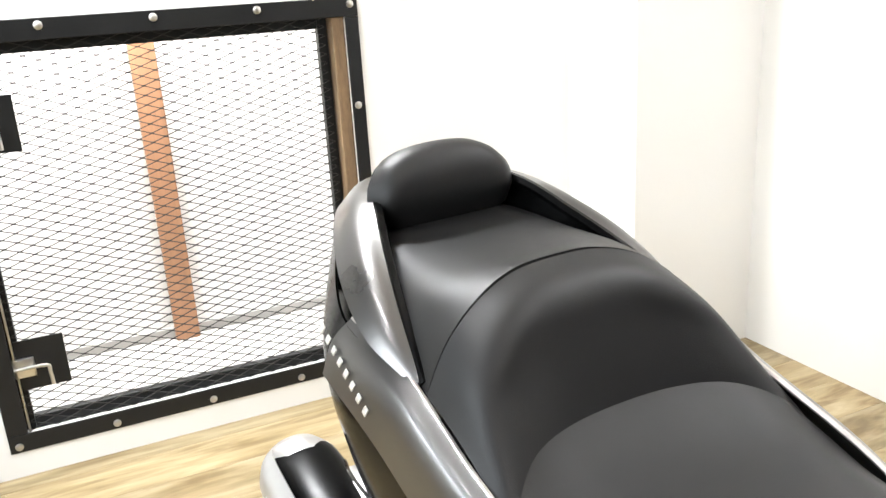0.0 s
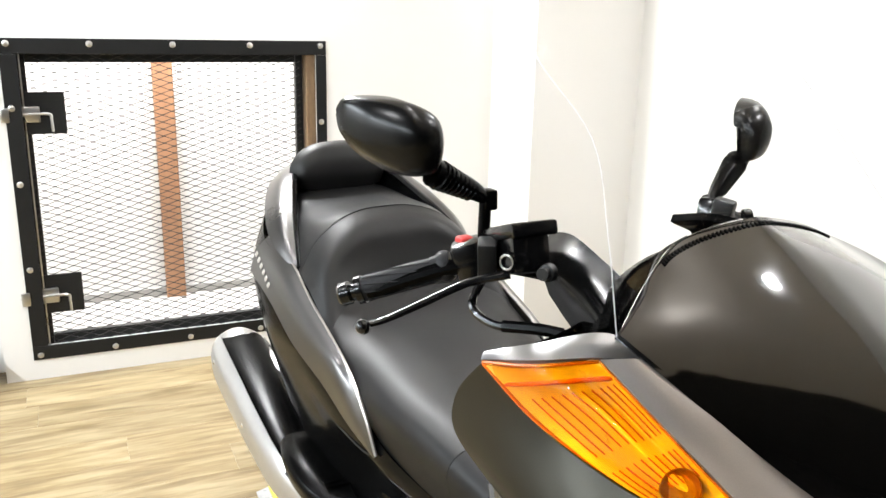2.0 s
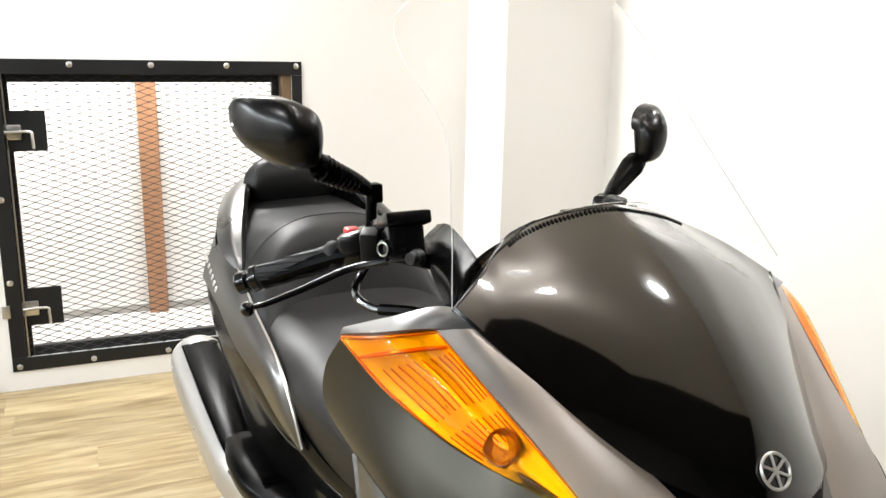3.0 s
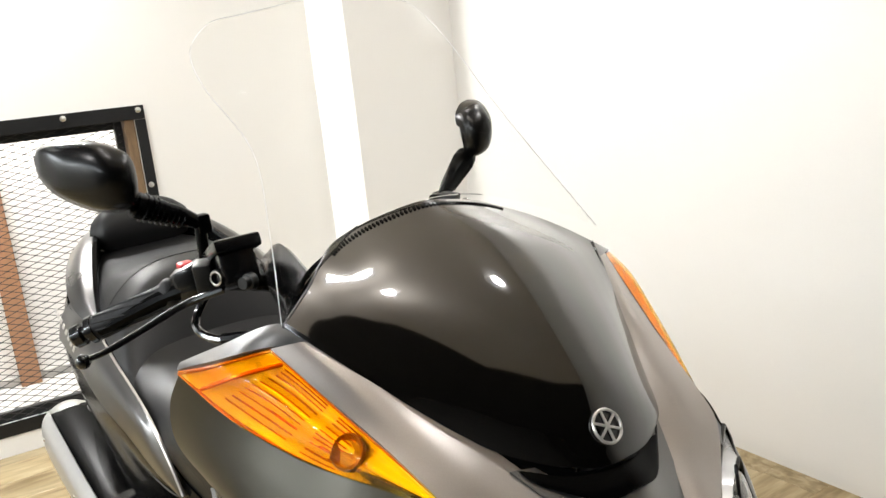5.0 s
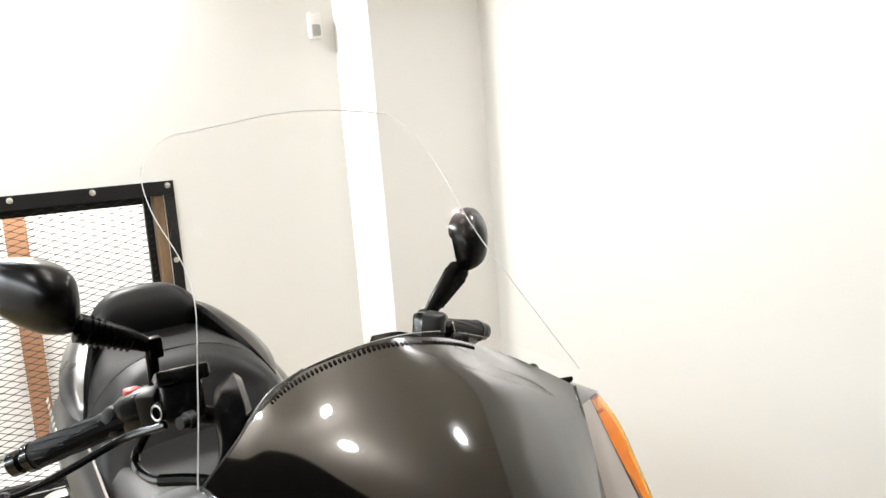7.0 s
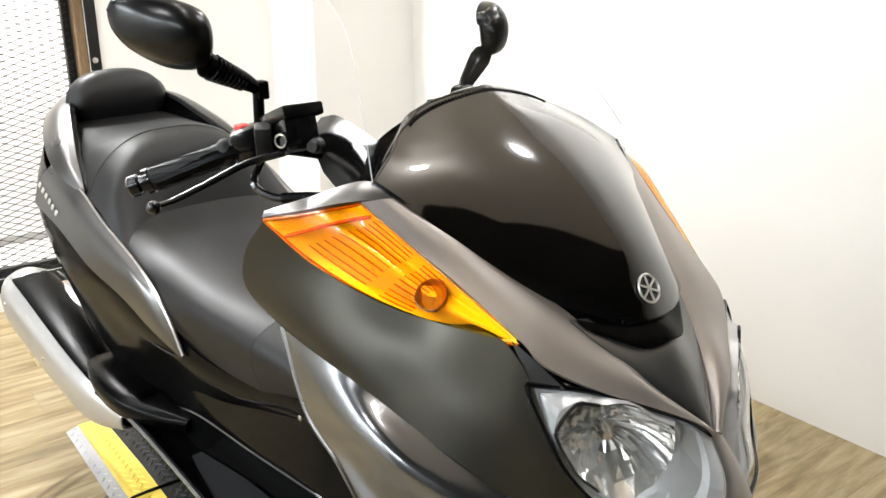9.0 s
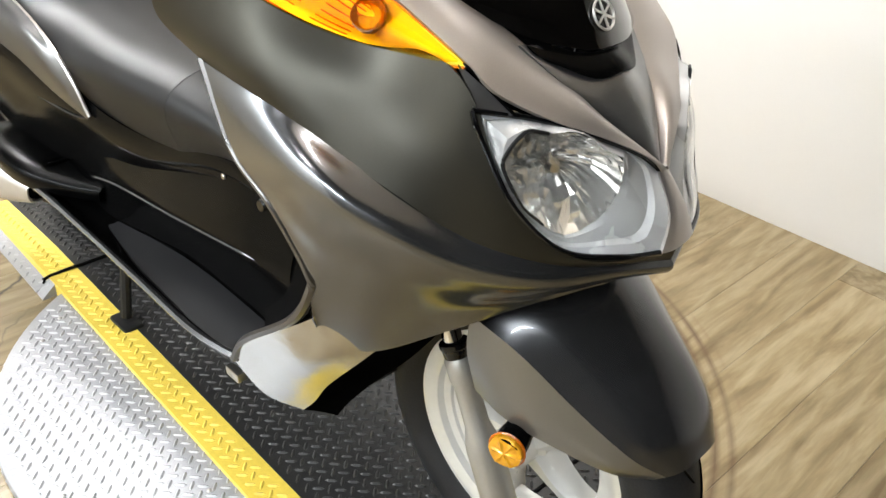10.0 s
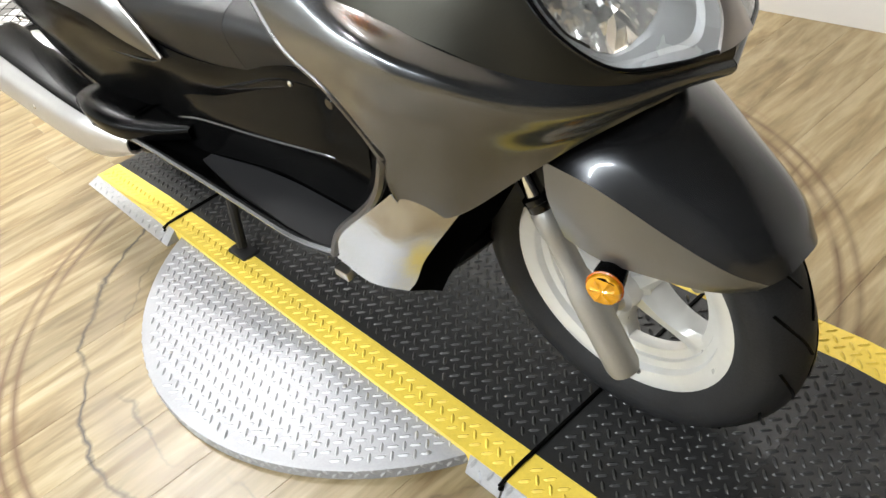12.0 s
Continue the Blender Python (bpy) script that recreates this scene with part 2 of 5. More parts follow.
        return calc("MULTIPLY", f, calc("MULTIPLY", calc("SUBTRACT", pat.outputs[0], gate), 4.0, True), True)

    last = mx.outputs[2]
    for radius, half, wobble, gate, tone, much in ((0.94, 0.014, 0.004, 0.30, (0.11, 0.062, 0.028, 1), 0.95), (0.975, 0.012, 0.003, 0.30, (0.11, 0.062, 0.028, 1), 0.95), (1.005, 0.008, 0.003, 0.42, (0.17, 0.10, 0.05, 1), 0.6), (0.745, 0.06, 0.03, 0.33, (0.19, 0.14, 0.085, 1), 0.6), (0.80, 0.009, 0.14, 0.30, (0.03, 0.022, 0.014, 1), 1.0), (0.70, 0.005, 0.16, 0.42, (0.05, 0.035, 0.02, 1), 0.9)):
        w = nt.nodes.new("ShaderNodeMix")
        w.data_type = "RGBA"
        nt.links.new(calc("MULTIPLY", band(radius, half, wobble, gate), much), w.inputs[0])
        nt.links.new(last, w.inputs[6])
        w.inputs[7].default_value = tone
        last = w.outputs[2]
    nt.links.new(last, b.inputs["Base Color"])
    b.inputs["Roughness"].default_value = 0.36
    b.inputs["Specular IOR Level"].default_value = 0.35
    bp = nt.nodes.new("ShaderNodeBump")
    bp.inputs["Strength"].default_value, bp.inputs["Distance"].default_value = 0.15, 0.001
    nt.links.new(n2.outputs[0], bp.inputs["Height"])
    nt.links.new(bp.outputs[0], b.inputs["Normal"])
    return m


M_FLOOR = floor_material()

# ---------------------------------------------------------------- mesh helpers


def finish(name, bm, mat, parent=None, label="", smooth=True, angle=35):
    me = bpy.data.meshes.new(name)
    bm.normal_update()
    bm.to_mesh(me)
    bm.free()
    if smooth:
        me.polygons.foreach_set("use_smooth", [True] * len(me.polygons))
        me.set_sharp_from_angle(angle=radians(angle))
    me.materials.append(mat)
    ob = new(name, me)
    if parent:
        ob.parent = parent
    if label:
        ob["label"] = label
    return ob


def part(name, bm, mat, parent, label="", **kw):
    return finish(name, bm, mat, parent, label, **kw)


def add_box(bm, lo, hi, bevel=0.0, m=None, segs=2):
    lo, hi = Vector(lo), Vector(hi)
    r = bmesh.ops.create_cube(bm, size=1)
    vs = r["verts"]
    c, d = (lo + hi) / 2, hi - lo
    for v in vs:
        v.co = Vector((v.co.x * d.x, v.co.y * d.y, v.co.z * d.z)) + c
    if bevel:
        es = list({e for v in vs for e in v.link_edges})
        out = bmesh.ops.bevel(bm, geom=es, offset=bevel, segments=segs, affect="EDGES", profile=0.5)
        vs = [v for v in {v for f in out["faces"] for v in f.verts} | {v for v in vs if v.is_valid}]
    if m is not None:
        for v in vs:
            v.co = m @ v.co
    return vs


def box(lo, hi, bevel=0.0, m=None):
    bm = bmesh.new()
    add_box(bm, lo, hi, bevel, m)
    return bm


def frame_at(p, d):
    """A turn whose z lies along d, at p."""
    return Matrix.Translation(p) @ Vector(d).to_track_quat("Z", "Y").to_matrix().to_4x4()


def add_turned(bm, profile, a, b, n=24, flat=1.0):
    """A turned solid round the line a to b; profile: (fraction of the way, radius)."""
    a, b = Vector(a), Vector(b)
    m, length = frame_at(a, b - a), (b - a).length
    rings = []
    for f, r in profile:
        rings.append([bm.verts.new(m @ Vector((r * math.cos(2 * math.pi * i / n), flat * r * math.sin(2 * math.pi * i / n), f * length))) for i in range(n)])
    for p, q in zip(rings, rings[1:]):
        for i in range(n):
            bm.faces.new((p[i], p[(i + 1) % n], q[(i + 1) % n], q[i]))
    bm.faces.new(rings[0][::-1])
    bm.faces.new(rings[-1])


def rod(a, b, r, n=16, r2=None, cap=0.12):
    bm = bmesh.new()
    r2 = r if r2 is None else r2
    e = min(0.08, cap * r / max((Vector(b) - Vector(a)).length, 1e-6) * 2)
    add_turned(bm, [(0, r * 0.8), (e, r), (1 - e, r2), (1, r2 * 0.8)], a, b, n)
    return bm


def cr_points(ps, n):
    """A smooth curve through the points, n spans each."""
    ps = [Vector(p) for p in ps]
    if len(ps) == 2:
        return [ps[0].lerp(ps[1], i / n) for i in range(n + 1)]
    ext = [ps[0] * 2 - ps[1], *ps, ps[-1] * 2 - ps[-2]]
    out = []
    for a, b, c, d in zip(ext, ext[1:], ext[2:], ext[3:]):
        for i in range(n):
            t = i / n
            out.append(0.5 * (2 * b + (c - a) * t + (2 * a - 5 * b + 4 * c - d) * t * t + (3 * b - a - 3 * c + d) * t ** 3))
    out.append(ps[-1])
    return out


def add_tube(bm, pts, radius, n=10, spans=6, taper=None, flat=1.0):
    """A round bar along a smooth curve."""
    c = cr_points(pts, spans)
    rings = []
    up = Vector((0.13, 0.21, 0.97))
    for i, p in enumerate(c):
        d = (c[min(i + 1, len(c) - 1)] - c[max(i - 1, 0)]).normalized()
        x = d.cross(up)
        x = x.normalized() if x.length > 0.05 else d.cross(Vector((1, 0, 0))).normalized()
        y = d.cross(x)
        r = radius if taper is None else radius + (taper - radius) * i / (len(c) - 1)
        rings.append([bm.verts.new(p + x * (r * math.cos(2 * math.pi * k / n)) + y * (flat * r * math.sin(2 * math.pi * k / n))) for k in range(n)])
    for p, q in zip(rings, rings[1:]):
        for i in range(n):
            bm.faces.new((p[i], p[(i + 1) % n], q[(i + 1) % n], q[i]))
    bm.faces.new(rings[0][::-1])
    bm.faces.new(rings[-1])


def tube(pts, radius, **kw):
    bm = bmesh.new()
    add_tube(bm, pts, radius, **kw)
    bmesh.ops.recalc_face_normals(bm, faces=bm.faces)
    return bm


def patch(ctrl, nu=6, nv=6):
    """A smooth sheet through a grid of places: rows along u, each running along v."""
    rows = [cr_points(r, nv) for r in ctrl]
    cols = [cr_points([r[j] for r in rows], nu) for j in range(len(rows[0]))]
    return [[cols[j][i] for j in range(len(cols))] for i in range(len(cols[0]))]


def add_shell(bm, grid, thick, flip=False):
    """A sheet with thickness: the given side and one set back by thick."""
    h, w = len(grid), len(grid[0])
    nrm = []
    for i in range(h):
        row = []
        for j in range(w):
            du = grid[min(i + 1, h - 1)][j] - grid[max(i - 1, 0)][j]
            dv = grid[i][min(j + 1, w - 1)] - grid[i][max(j - 1, 0)]
            n = du.cross(dv)
            row.append(n.normalized() if n.length > 1e-9 else None)
        nrm.append(row)
    for i in range(h):
        for j in range(w):
            if nrm[i][j] is None:
                near = [nrm[a][b] for a in range(max(0, i - 2), min(h, i + 3)) for b in range(max(0, j - 2), min(w, j + 3)) if nrm[a][b] is not None]
                nrm[i][j] = near[0] if near else Vector((0, 0, 1))
    s = -1 if flip else 1
    top = [[bm.verts.new(p) for p in r] for r in grid]
    low = [[bm.verts.new(grid[i][j] - nrm[i][j] * (thick * s)) for j in range(w)] for i in range(h)]

    def quad(a, b, c, d):
        bm.faces.new((a, b, c, d) if not flip else (d, c, b, a))

    for i in range(h - 1):
        for j in range(w - 1):
            quad(top[i][j], top[i + 1][j], top[i + 1][j + 1], top[i][j + 1])
            quad(low[i][j], low[i][j + 1], low[i + 1][j + 1], low[i + 1][j])
    for i in range(h - 1):
        quad(top[i + 1][0], top[i][0], low[i][0], low[i + 1][0])
        quad(top[i][-1], top[i + 1][-1], low[i + 1][-1], low[i][-1])
    for j in range(w - 1):
        quad(top[0][j], top[0][j + 1], low[0][j + 1], low[0][j])
        quad(top[-1][j + 1], top[-1][j], low[-1][j], low[-1][j + 1])


def sided(ctrl, s):
    return [[(x, s * w, z) for x, w, z in r] for r in ctrl]


def leaned(ctrl, s, k=0.085):
    """The left side of the nose stands a little lower than the right."""
    return [[(x, w, z - k * w) for x, w, z in r] for r in ctrl] if s > 0 else ctrl


def panel(name, ctrl, mat, parent, s, thick=0.004, nu=6, nv=6, label="", flip=False):
    """One side's body panel from (x, half width, z) rows; s is -1 for the right side, 1 for the left."""
    bm = bmesh.new()
    add_shell(bm, patch(sided(ctrl, s), nu, nv), thick, flip=(s > 0) != flip)
    bmesh.ops.remove_doubles(bm, verts=bm.verts, dist=1e-5)
    return part(name, bm, mat, parent, label, angle=50)


def whole(name, ctrl, mat, parent, thick=0.004, nu=6, nv=6, label="", flip=False, lean=0.0):
    """A panel across both sides from rows that run from the middle outwards."""
    rows = [[(x, -w, z) for x, w, z in r[:0:-1]] + [(x, w, z - lean * w) for x, w, z in r] for r in ctrl]
    bm = bmesh.new()
    add_shell(bm, patch(rows, nu, nv), thick, flip)
    bmesh.ops.remove_doubles(bm, verts=bm.verts, dist=1e-5)
    return part(name, bm, mat, parent, label, angle=50)


def thing(name, label, category, m=None, group=""):
    ob = new(name)
    ob.empty_display_size = 0.1
    if m is not None:
        ob.matrix_world = m
    return tagged(ob, label, category, group)

# ---------------------------------------------------------------- the room
WIN_X, RIGHT_Y, FRONT_X = -3.0, 1.58, 6.0
W_LO, W_HI, W_B, W_T = -0.865, 0.245, 0.125, 1.265   # clear opening of the hatch


def wall(name, lo, hi, mat=M_WALL, label="plain white painted wall"):
    return tagged(finish(name, box(lo, hi), mat, smooth=False), label, "wall", kind="structure")


bm = bmesh.new()
for lo, hi in (((-3.12, -1.01, 0), (-3.0, W_LO, CEIL)), ((-3.12, W_HI, 0), (-3.0, 1.58, CEIL)),
               ((-3.12, W_LO, 0), (-3.0, W_HI, W_B)), ((-3.12, W_LO, W_T), (-3.0, W_HI, CEIL))):
    add_box(bm, lo, hi)
tagged(finish("wall_west", bm, M_WALL, smooth=False), "white painted wall around a barred hatch", "wall", kind="structure")
wall("wall_chase", (-3.0, 1.06, 0), (-2.62, 1.58, CEIL), label="white boxed-in corner of the wall")
wall("wall_north", (-3.12, 1.58, 0), (FRONT_X, 1.70, CEIL))
# Unseen walls, toned white, grey and dark to shape the scooter's reflections.
wall("wall_south", (-4.3, BACK_Y - 0.12, 0), (0.30, BACK_Y, CEIL), label="unseen white wall added for bright reflections")
wall("wall_south_east", (0.30, BACK_Y - 0.12, 0), (FRONT_X, BACK_Y, CEIL), M_DIMWALL, "unseen wall toned grey to dim reflections")
wall("wall_east", (FRONT_X, BACK_Y - 0.12, 0), (FRONT_X + 0.12, 1.70, CEIL), M_UNLIT, "unseen end wall darkened to keep reflections black")
wall("wall_recess", (-4.3, BACK_Y, 0), (-4.18, -1.13, CEIL))
wall("wall_recess_side", (-4.3, -1.13, 0), (-3.12, -1.01, CEIL))
wall("wall_back_room", (-3.76, -1.01, 0), (-3.64, 1.70, CEIL), label="white wall of the room behind the hatch")
# Ceiling turns dark here to place the edge of the cowl's reflection.
BAY_X, BAY_Y = 1.20, -0.66
tagged(finish("ceiling_1", box((-4.3, BAY_Y, CEIL), (BAY_X, 1.70, CEIL + 0.1)), M_CEIL, smooth=False), "plain tan painted ceiling over the corner", "ceiling", kind="structure")
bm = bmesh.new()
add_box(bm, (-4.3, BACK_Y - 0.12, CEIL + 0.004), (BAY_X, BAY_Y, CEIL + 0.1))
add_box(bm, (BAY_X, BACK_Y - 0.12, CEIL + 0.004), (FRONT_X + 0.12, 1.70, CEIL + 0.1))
tagged(finish("ceiling_2", bm, M_UNLIT, smooth=False), "unseen ceiling darkened to stand for an unlit room", "ceiling", kind="structure")
floor = tagged(finish("floor", box((-4.3, BACK_Y - 0.12, -0.12), (FRONT_X + 0.12, 1.70, -0.006)), M_FLOOR, smooth=False), "floor of pale oak vinyl planks", "floor", kind="structure")
tagged(finish("floor_back_room", box((-3.64, -1.01, -0.006), (-3.12, 1.58, 0.09)), M_LEDGE, smooth=False), "grey concrete ledge behind the hatch", "floor", kind="structure")
tagged(finish("baseboard", box((-3.64, -1.01, 0.09), (-3.62, 1.58, 0.13), 0.004), M_LEDGE, smooth=False), "grey skirting behind the hatch", "baseboard", kind="structure")

# --- the hatch
hatch = thing("mesh_hatch", "black steel framed hatch with expanded metal mesh in a white wall", "hatch", pose(-3.0, -0.31, 0.07))
HX, HY, HZ = -3.0, -0.31, 0.07


def hat(lo, hi, bevel=0.002):
    """A bar of the hatch from places in the room."""
    o = Vector((HX, HY, HZ))
    return box(Vector(lo) - o, Vector(hi) - o, bevel)


O_LO, O_HI, O_B, O_T, O_W = -0.908, 0.288, 0.082, 1.308, 0.056
for n, lo, hi in (("frame_bar", (-3.0, O_LO, O_T - O_W), (-2.994, O_HI, O_T)), ("frame_bar", (-3.0, O_LO, O_B), (-2.994, O_HI, O_B + O_W)),
                  ("frame_bar", (-3.0, O_LO, O_B + O_W + 0.001), (-2.994, O_LO + O_W, O_T - O_W - 0.001)), ("frame_bar", (-3.0, O_HI - 0.043, O_B + O_W + 0.001), (-2.994, O_HI, O_T - O_W - 0.001))):
    part(n, hat(lo, hi, 0.0015), M_DARKSTEEL, hatch, "black painted flat steel bar", smooth=False)
for n, lo, hi in (("door_bar", (-3.075, W_LO, W_B), (-3.045, W_LO + 0.035, W_T)), ("door_bar", (-3.075, W_HI - 0.075, W_B), (-3.045, W_HI - 0.045, W_T)),
                  ("door_bar", (-3.075, W_LO + 0.036, W_B), (-3.045, W_HI - 0.076, W_B + 0.04)), ("door_bar", (-3.075, W_LO + 0.036, W_T - 0.045), (-3.045, W_HI - 0.076, W_T))):
    part(n, hat(lo, hi, 0.002), M_DARKSTEEL, hatch, smooth=False)
part("timber_jamb", hat((-3.11, W_HI - 0.040, W_B), (-3.004, W_HI - 0.001, W_T), 0.004), M_OLDWOOD, hatch, "worn dark timber jamb", smooth=False)
# Light showing between frame and door, built as pale strips.
part("edge_strip", hat((-3.03, W_LO + 0.004, W_T - 0.012), (-3.012, W_HI - 0.05, W_T - 0.004), 0.001), M_WHITE, hatch, "pale strip standing for light in the door gap", smooth=False)
part("edge_strip", hat((-3.03, W_LO + 0.016, W_B + 0.006), (-3.012, W_LO + 0.021, W_T - 0.013), 0.001), M_STEEL, hatch, "pale strip standing for light in the door gap", smooth=False)

# the mesh: zigzag strands, joined where they meet
PIT_Y, PIT_Z = 0.074, 0.01375
verts, faces = [], []


def ribbon(p, q, half):
    d = (q - p).normalized()
    up = Vector((1, 0, 0)).cross(d) * half
    k = len(verts)
    for c in (p, q):
        for dx in (-0.0012, 0.0012):
            for u in (-1, 1):
                verts.append(c + up * u + Vector((dx, 0, 0)))
    faces.extend([(k, k + 1, k + 5, k + 4), (k + 2, k + 6, k + 7, k + 3), (k, k + 4, k + 6, k + 2), (k + 1, k + 3, k + 7, k + 5)])


ny, nz = int((W_HI - W_LO - 0.06) / PIT_Y), int((W_T - W_B) / PIT_Z)
for k in range(nz):
    for i in range(ny * 2):
        a = 0.5 * PIT_Z if (i + k) % 2 else 0.02 * PIT_Z
        b = 0.02 * PIT_Z if (i + k) % 2 else 0.5 * PIT_Z
        y0 = W_LO + 0.02 + i * PIT_Y / 2
        z0 = W_B + k * PIT_Z
        ribbon(Vector((-3.04 + 0.003 * (i % 2), y0, z0 + a * 2)) - Vector((HX, HY, HZ)), Vector((-3.04 + 0.003 * ((i + 1) % 2), y0 + PIT_Y / 2, z0 + b * 2)) - Vector((HX, HY, HZ)), 0.0012)
        if (i + k) % 2:
            kn = Vector((-3.0385, y0, z0 + a * 2 + 0.0003)) - Vector((HX, HY, HZ))
            ribbon(kn - Vector((0, 0.0065, 0)), kn + Vector((0, 0.0065, 0)), 0.0024)
me = bpy.data.meshes.new("mesh_screen")
me.from_pydata(verts, [], faces)
me.materials.append(M_MESH)
ob = new("mesh_screen", me)
ob.parent = hatch
tagged(ob, "black expanded metal mesh", kind="stuff")


def screw(parent, p, axis, r=0.012, mat=M_STEEL, name="screw", h=0.006):
    bm = bmesh.new()
    p, axis = Vector(p), Vector(axis).normalized()
    add_turned(bm, [(0, r), (0.45, r * 0.95), (0.85, r * 0.6), (1, r * 0.15)], p, p + axis * h, 12)
    return part(name, bm, mat, parent)


o = Vector((HX, HY, HZ))
for y in (-0.882, -0.608, -0.314, -0.022, 0.264):
    screw(hatch, Vector((-2.994, y, 1.289)) - o, (1, 0, 0))
    screw(hatch, Vector((-2.994, y, 0.101)) - o, (1, 0, 0))
for z in (0.98, 0.69, 0.40):
    screw(hatch, Vector((-2.994, 0.264, z)) - o, (1, 0, 0))
for z in (0.78, 0.45, 1.06):
    screw(hatch, Vector((-2.994, -0.886, z)) - o, (1, 0, 0))
for z in (1.035, 0.335):
    part("latch_plate", hat((-3.034, -0.855, z - 0.075), (-3.028, -0.708, z + 0.08), 0.001), M_DARKSTEEL, hatch, "black steel latch plate", smooth=False)
    lp = part("latch", hat((-3.028, -0.86, z - 0.03), (-3.012, -0.795, z + 0.028), 0.004), M_STEEL, hatch, "galvanised barrel bolt")
    part("bolt", tube([Vector((-3.005, -0.93, z)) - o, Vector((-3.005, -0.84, z)) - o, Vector((-3.0, -0.765, z + 0.002)) - o, Vector((-2.998, -0.758, z - 0.02)) - o, Vector((-2.998, -0.756, z - 0.062)) - o], 0.0055, spans=4), M_STEEL, lp)
    part("keeper", hat((-2.994, -0.925, z - 0.026), (-2.984, -0.895, z + 0.026), 0.003), M_STEEL, hatch, "galvanised keeper")

post = tagged(finish("timber_post", box((-3.62, -0.345, 0.09), (-3.575, -0.257, CEIL - 0.01), 0.004), M_STUD, smooth=False), "raw orange-brown timber post behind the hatch", "post")
post.data.transform(Matrix.Translation((3.6, 0.30, -0.09)))
post.matrix_world = pose(-3.6, -0.30, 0.09)

sensor = thing("wall_sensor", "small white plastic detector high on the wall", "sensor", pose(-3.0, 0.964, 1.86))
part("housing", box((0, -0.03, 0), (0.035, 0.03, 0.115), 0.012), M_WHITE, sensor)
part("sensor_lens", box((0.03, -0.02, 0.012), (0.041, 0.02, 0.06), 0.006), M_LEDGE, sensor, "grey lens window")

block = tagged(finish("timber_block", box((-0.13, -0.15, 0), (0.13, 0.15, 0.115), 0.006), M_OLDWOOD, smooth=False), "brown timber block on the floor by the wall end", "block")
block.matrix_world = pose(-2.93, -1.19, 0)
bracket = thing("steel_bracket", "grey steel bracket lying on a timber block", "bracket", pose(-2.93, -1.12, 0.115))
part("base_plate", box((-0.05, -0.04, 0), (0.05, 0.04, 0.008), 0.002), M_STEEL, bracket)
part("upright", box((-0.05, -0.04, 0.008), (-0.042, 0.04, 0.07), 0.002), M_STEEL, bracket)
part("bolt", rod((0.02, 0, 0.008), (0.02, 0, 0.03), 0.009), M_DARKSTEEL, bracket)

# Fixtures go on every lamp, the added fill spots included.
fixture = None
for lx, ly in LAMPS:
    if fixture is None:
        fixture = thing("ceiling_light", "round white ceiling light with a bare bulb holder, some added as unseen fill", "lamp", pose(lx, ly, CEIL), "ceiling lights")
        part("base", rod((0, 0, -0.03), (0, 0, 0), 0.075, 40), M_WHITE, fixture)
        part("lamp_holder", rod((0, 0, -0.13), (0, 0, -0.028), 0.028, 24), M_WHITE, fixture)
    else:
        copy_thing(fixture, pose(lx, ly, CEIL))

# Housings for the added fill tubes, out of view.
batten = None
for lx, ly in FILL_TUBES:
    if batten is None:
        batten = thing("batten_light", "long white tube light, unseen and added as fill", "lamp", pose(lx, ly, TUBE_Z), "tube lights")
        part("housing", box((-0.62, -0.055, -0.055), (0.62, 0.055, 0.004), 0.012), M_WHITE, batten)
        for sx in (-1, 1):
            part("rod", rod((sx * 0.45, 0, 0.004), (sx * 0.45, 0, CEIL - TUBE_Z), 0.006), M_WHITE, batten)
            part("end_cap", box((sx * 0.63 - 0.01, -0.06, -0.06), (sx * 0.63 + 0.01, 0.06, 0.004), 0.004), M_WHITE, batten)
    else:
        copy_thing(batten, pose(lx, ly, TUBE_Z))

# --- the turntable disc and the tread-plate stand
DISC, DISC_R, DISC_Z = (-0.75, 0.09), 0.635, 0.024


def lug_mesh(name, cells, mat, parent, place, size=0.0122, high=0.0026, turn=1.0, turn_y=1.0):
    """Raised bars of a tread plate: alternating directions."""
    vs, fs = [], []
    for x, y, par in cells:
        a = radians(45 if par else -45)
        c, s_ = math.cos(a), math.sin(a)
        k = len(vs)
        for lx, ly, lz in ((-size, 0, 0), (-size * 0.5, -0.0036, 0), (size * 0.5, -0.0036, 0), (size, 0, 0), (size * 0.5, 0.0036, 0), (-size * 0.5, 0.0036, 0), (-size * 0.55, 0, high), (size * 0.55, 0, high)):
            vs.append(place(x + (lx * c - ly * s_) * turn, y + (lx * s_ + ly * c) * turn_y, lz))
        fs.extend([(k, k + 1, k + 6), (k + 1, k + 2, k + 7, k + 6), (k + 2, k + 3, k + 7), (k + 3, k + 4, k + 7), (k + 4, k + 5, k + 6, k + 7), (k + 5, k, k + 6)])
    m = bpy.data.meshes.new(name)
    m.from_pydata(vs, [], fs)
    m.materials.append(mat)
    ob = new(name, m)
    ob.parent = parent
    return tagged(ob, "raised bars of the tread plate", kind="stuff")


PITCH = 0.0150
disc = thing("turntable_disc", "bright aluminium tread-plate turntable disc on the floor", "turntable", pose(*DISC, 0))
bm = bmesh.new()
add_turned(bm, [(0, DISC_R + 0.008), (0.92, DISC_R + 0.007), (1.0, DISC_R + 0.004)], (0, 0, 0), (0, 0, DISC_Z), 160)
part("plate", bm, M_DISC, disc)
cells = [(i * PITCH, j * PITCH, i % 2) for i in range(-42, 43) for j in range(-42, 1) if (i + j) % 2 == 0 and math.hypot(i * PITCH, j * PITCH) < DISC_R - 0.012 and j * PITCH < -0.30]
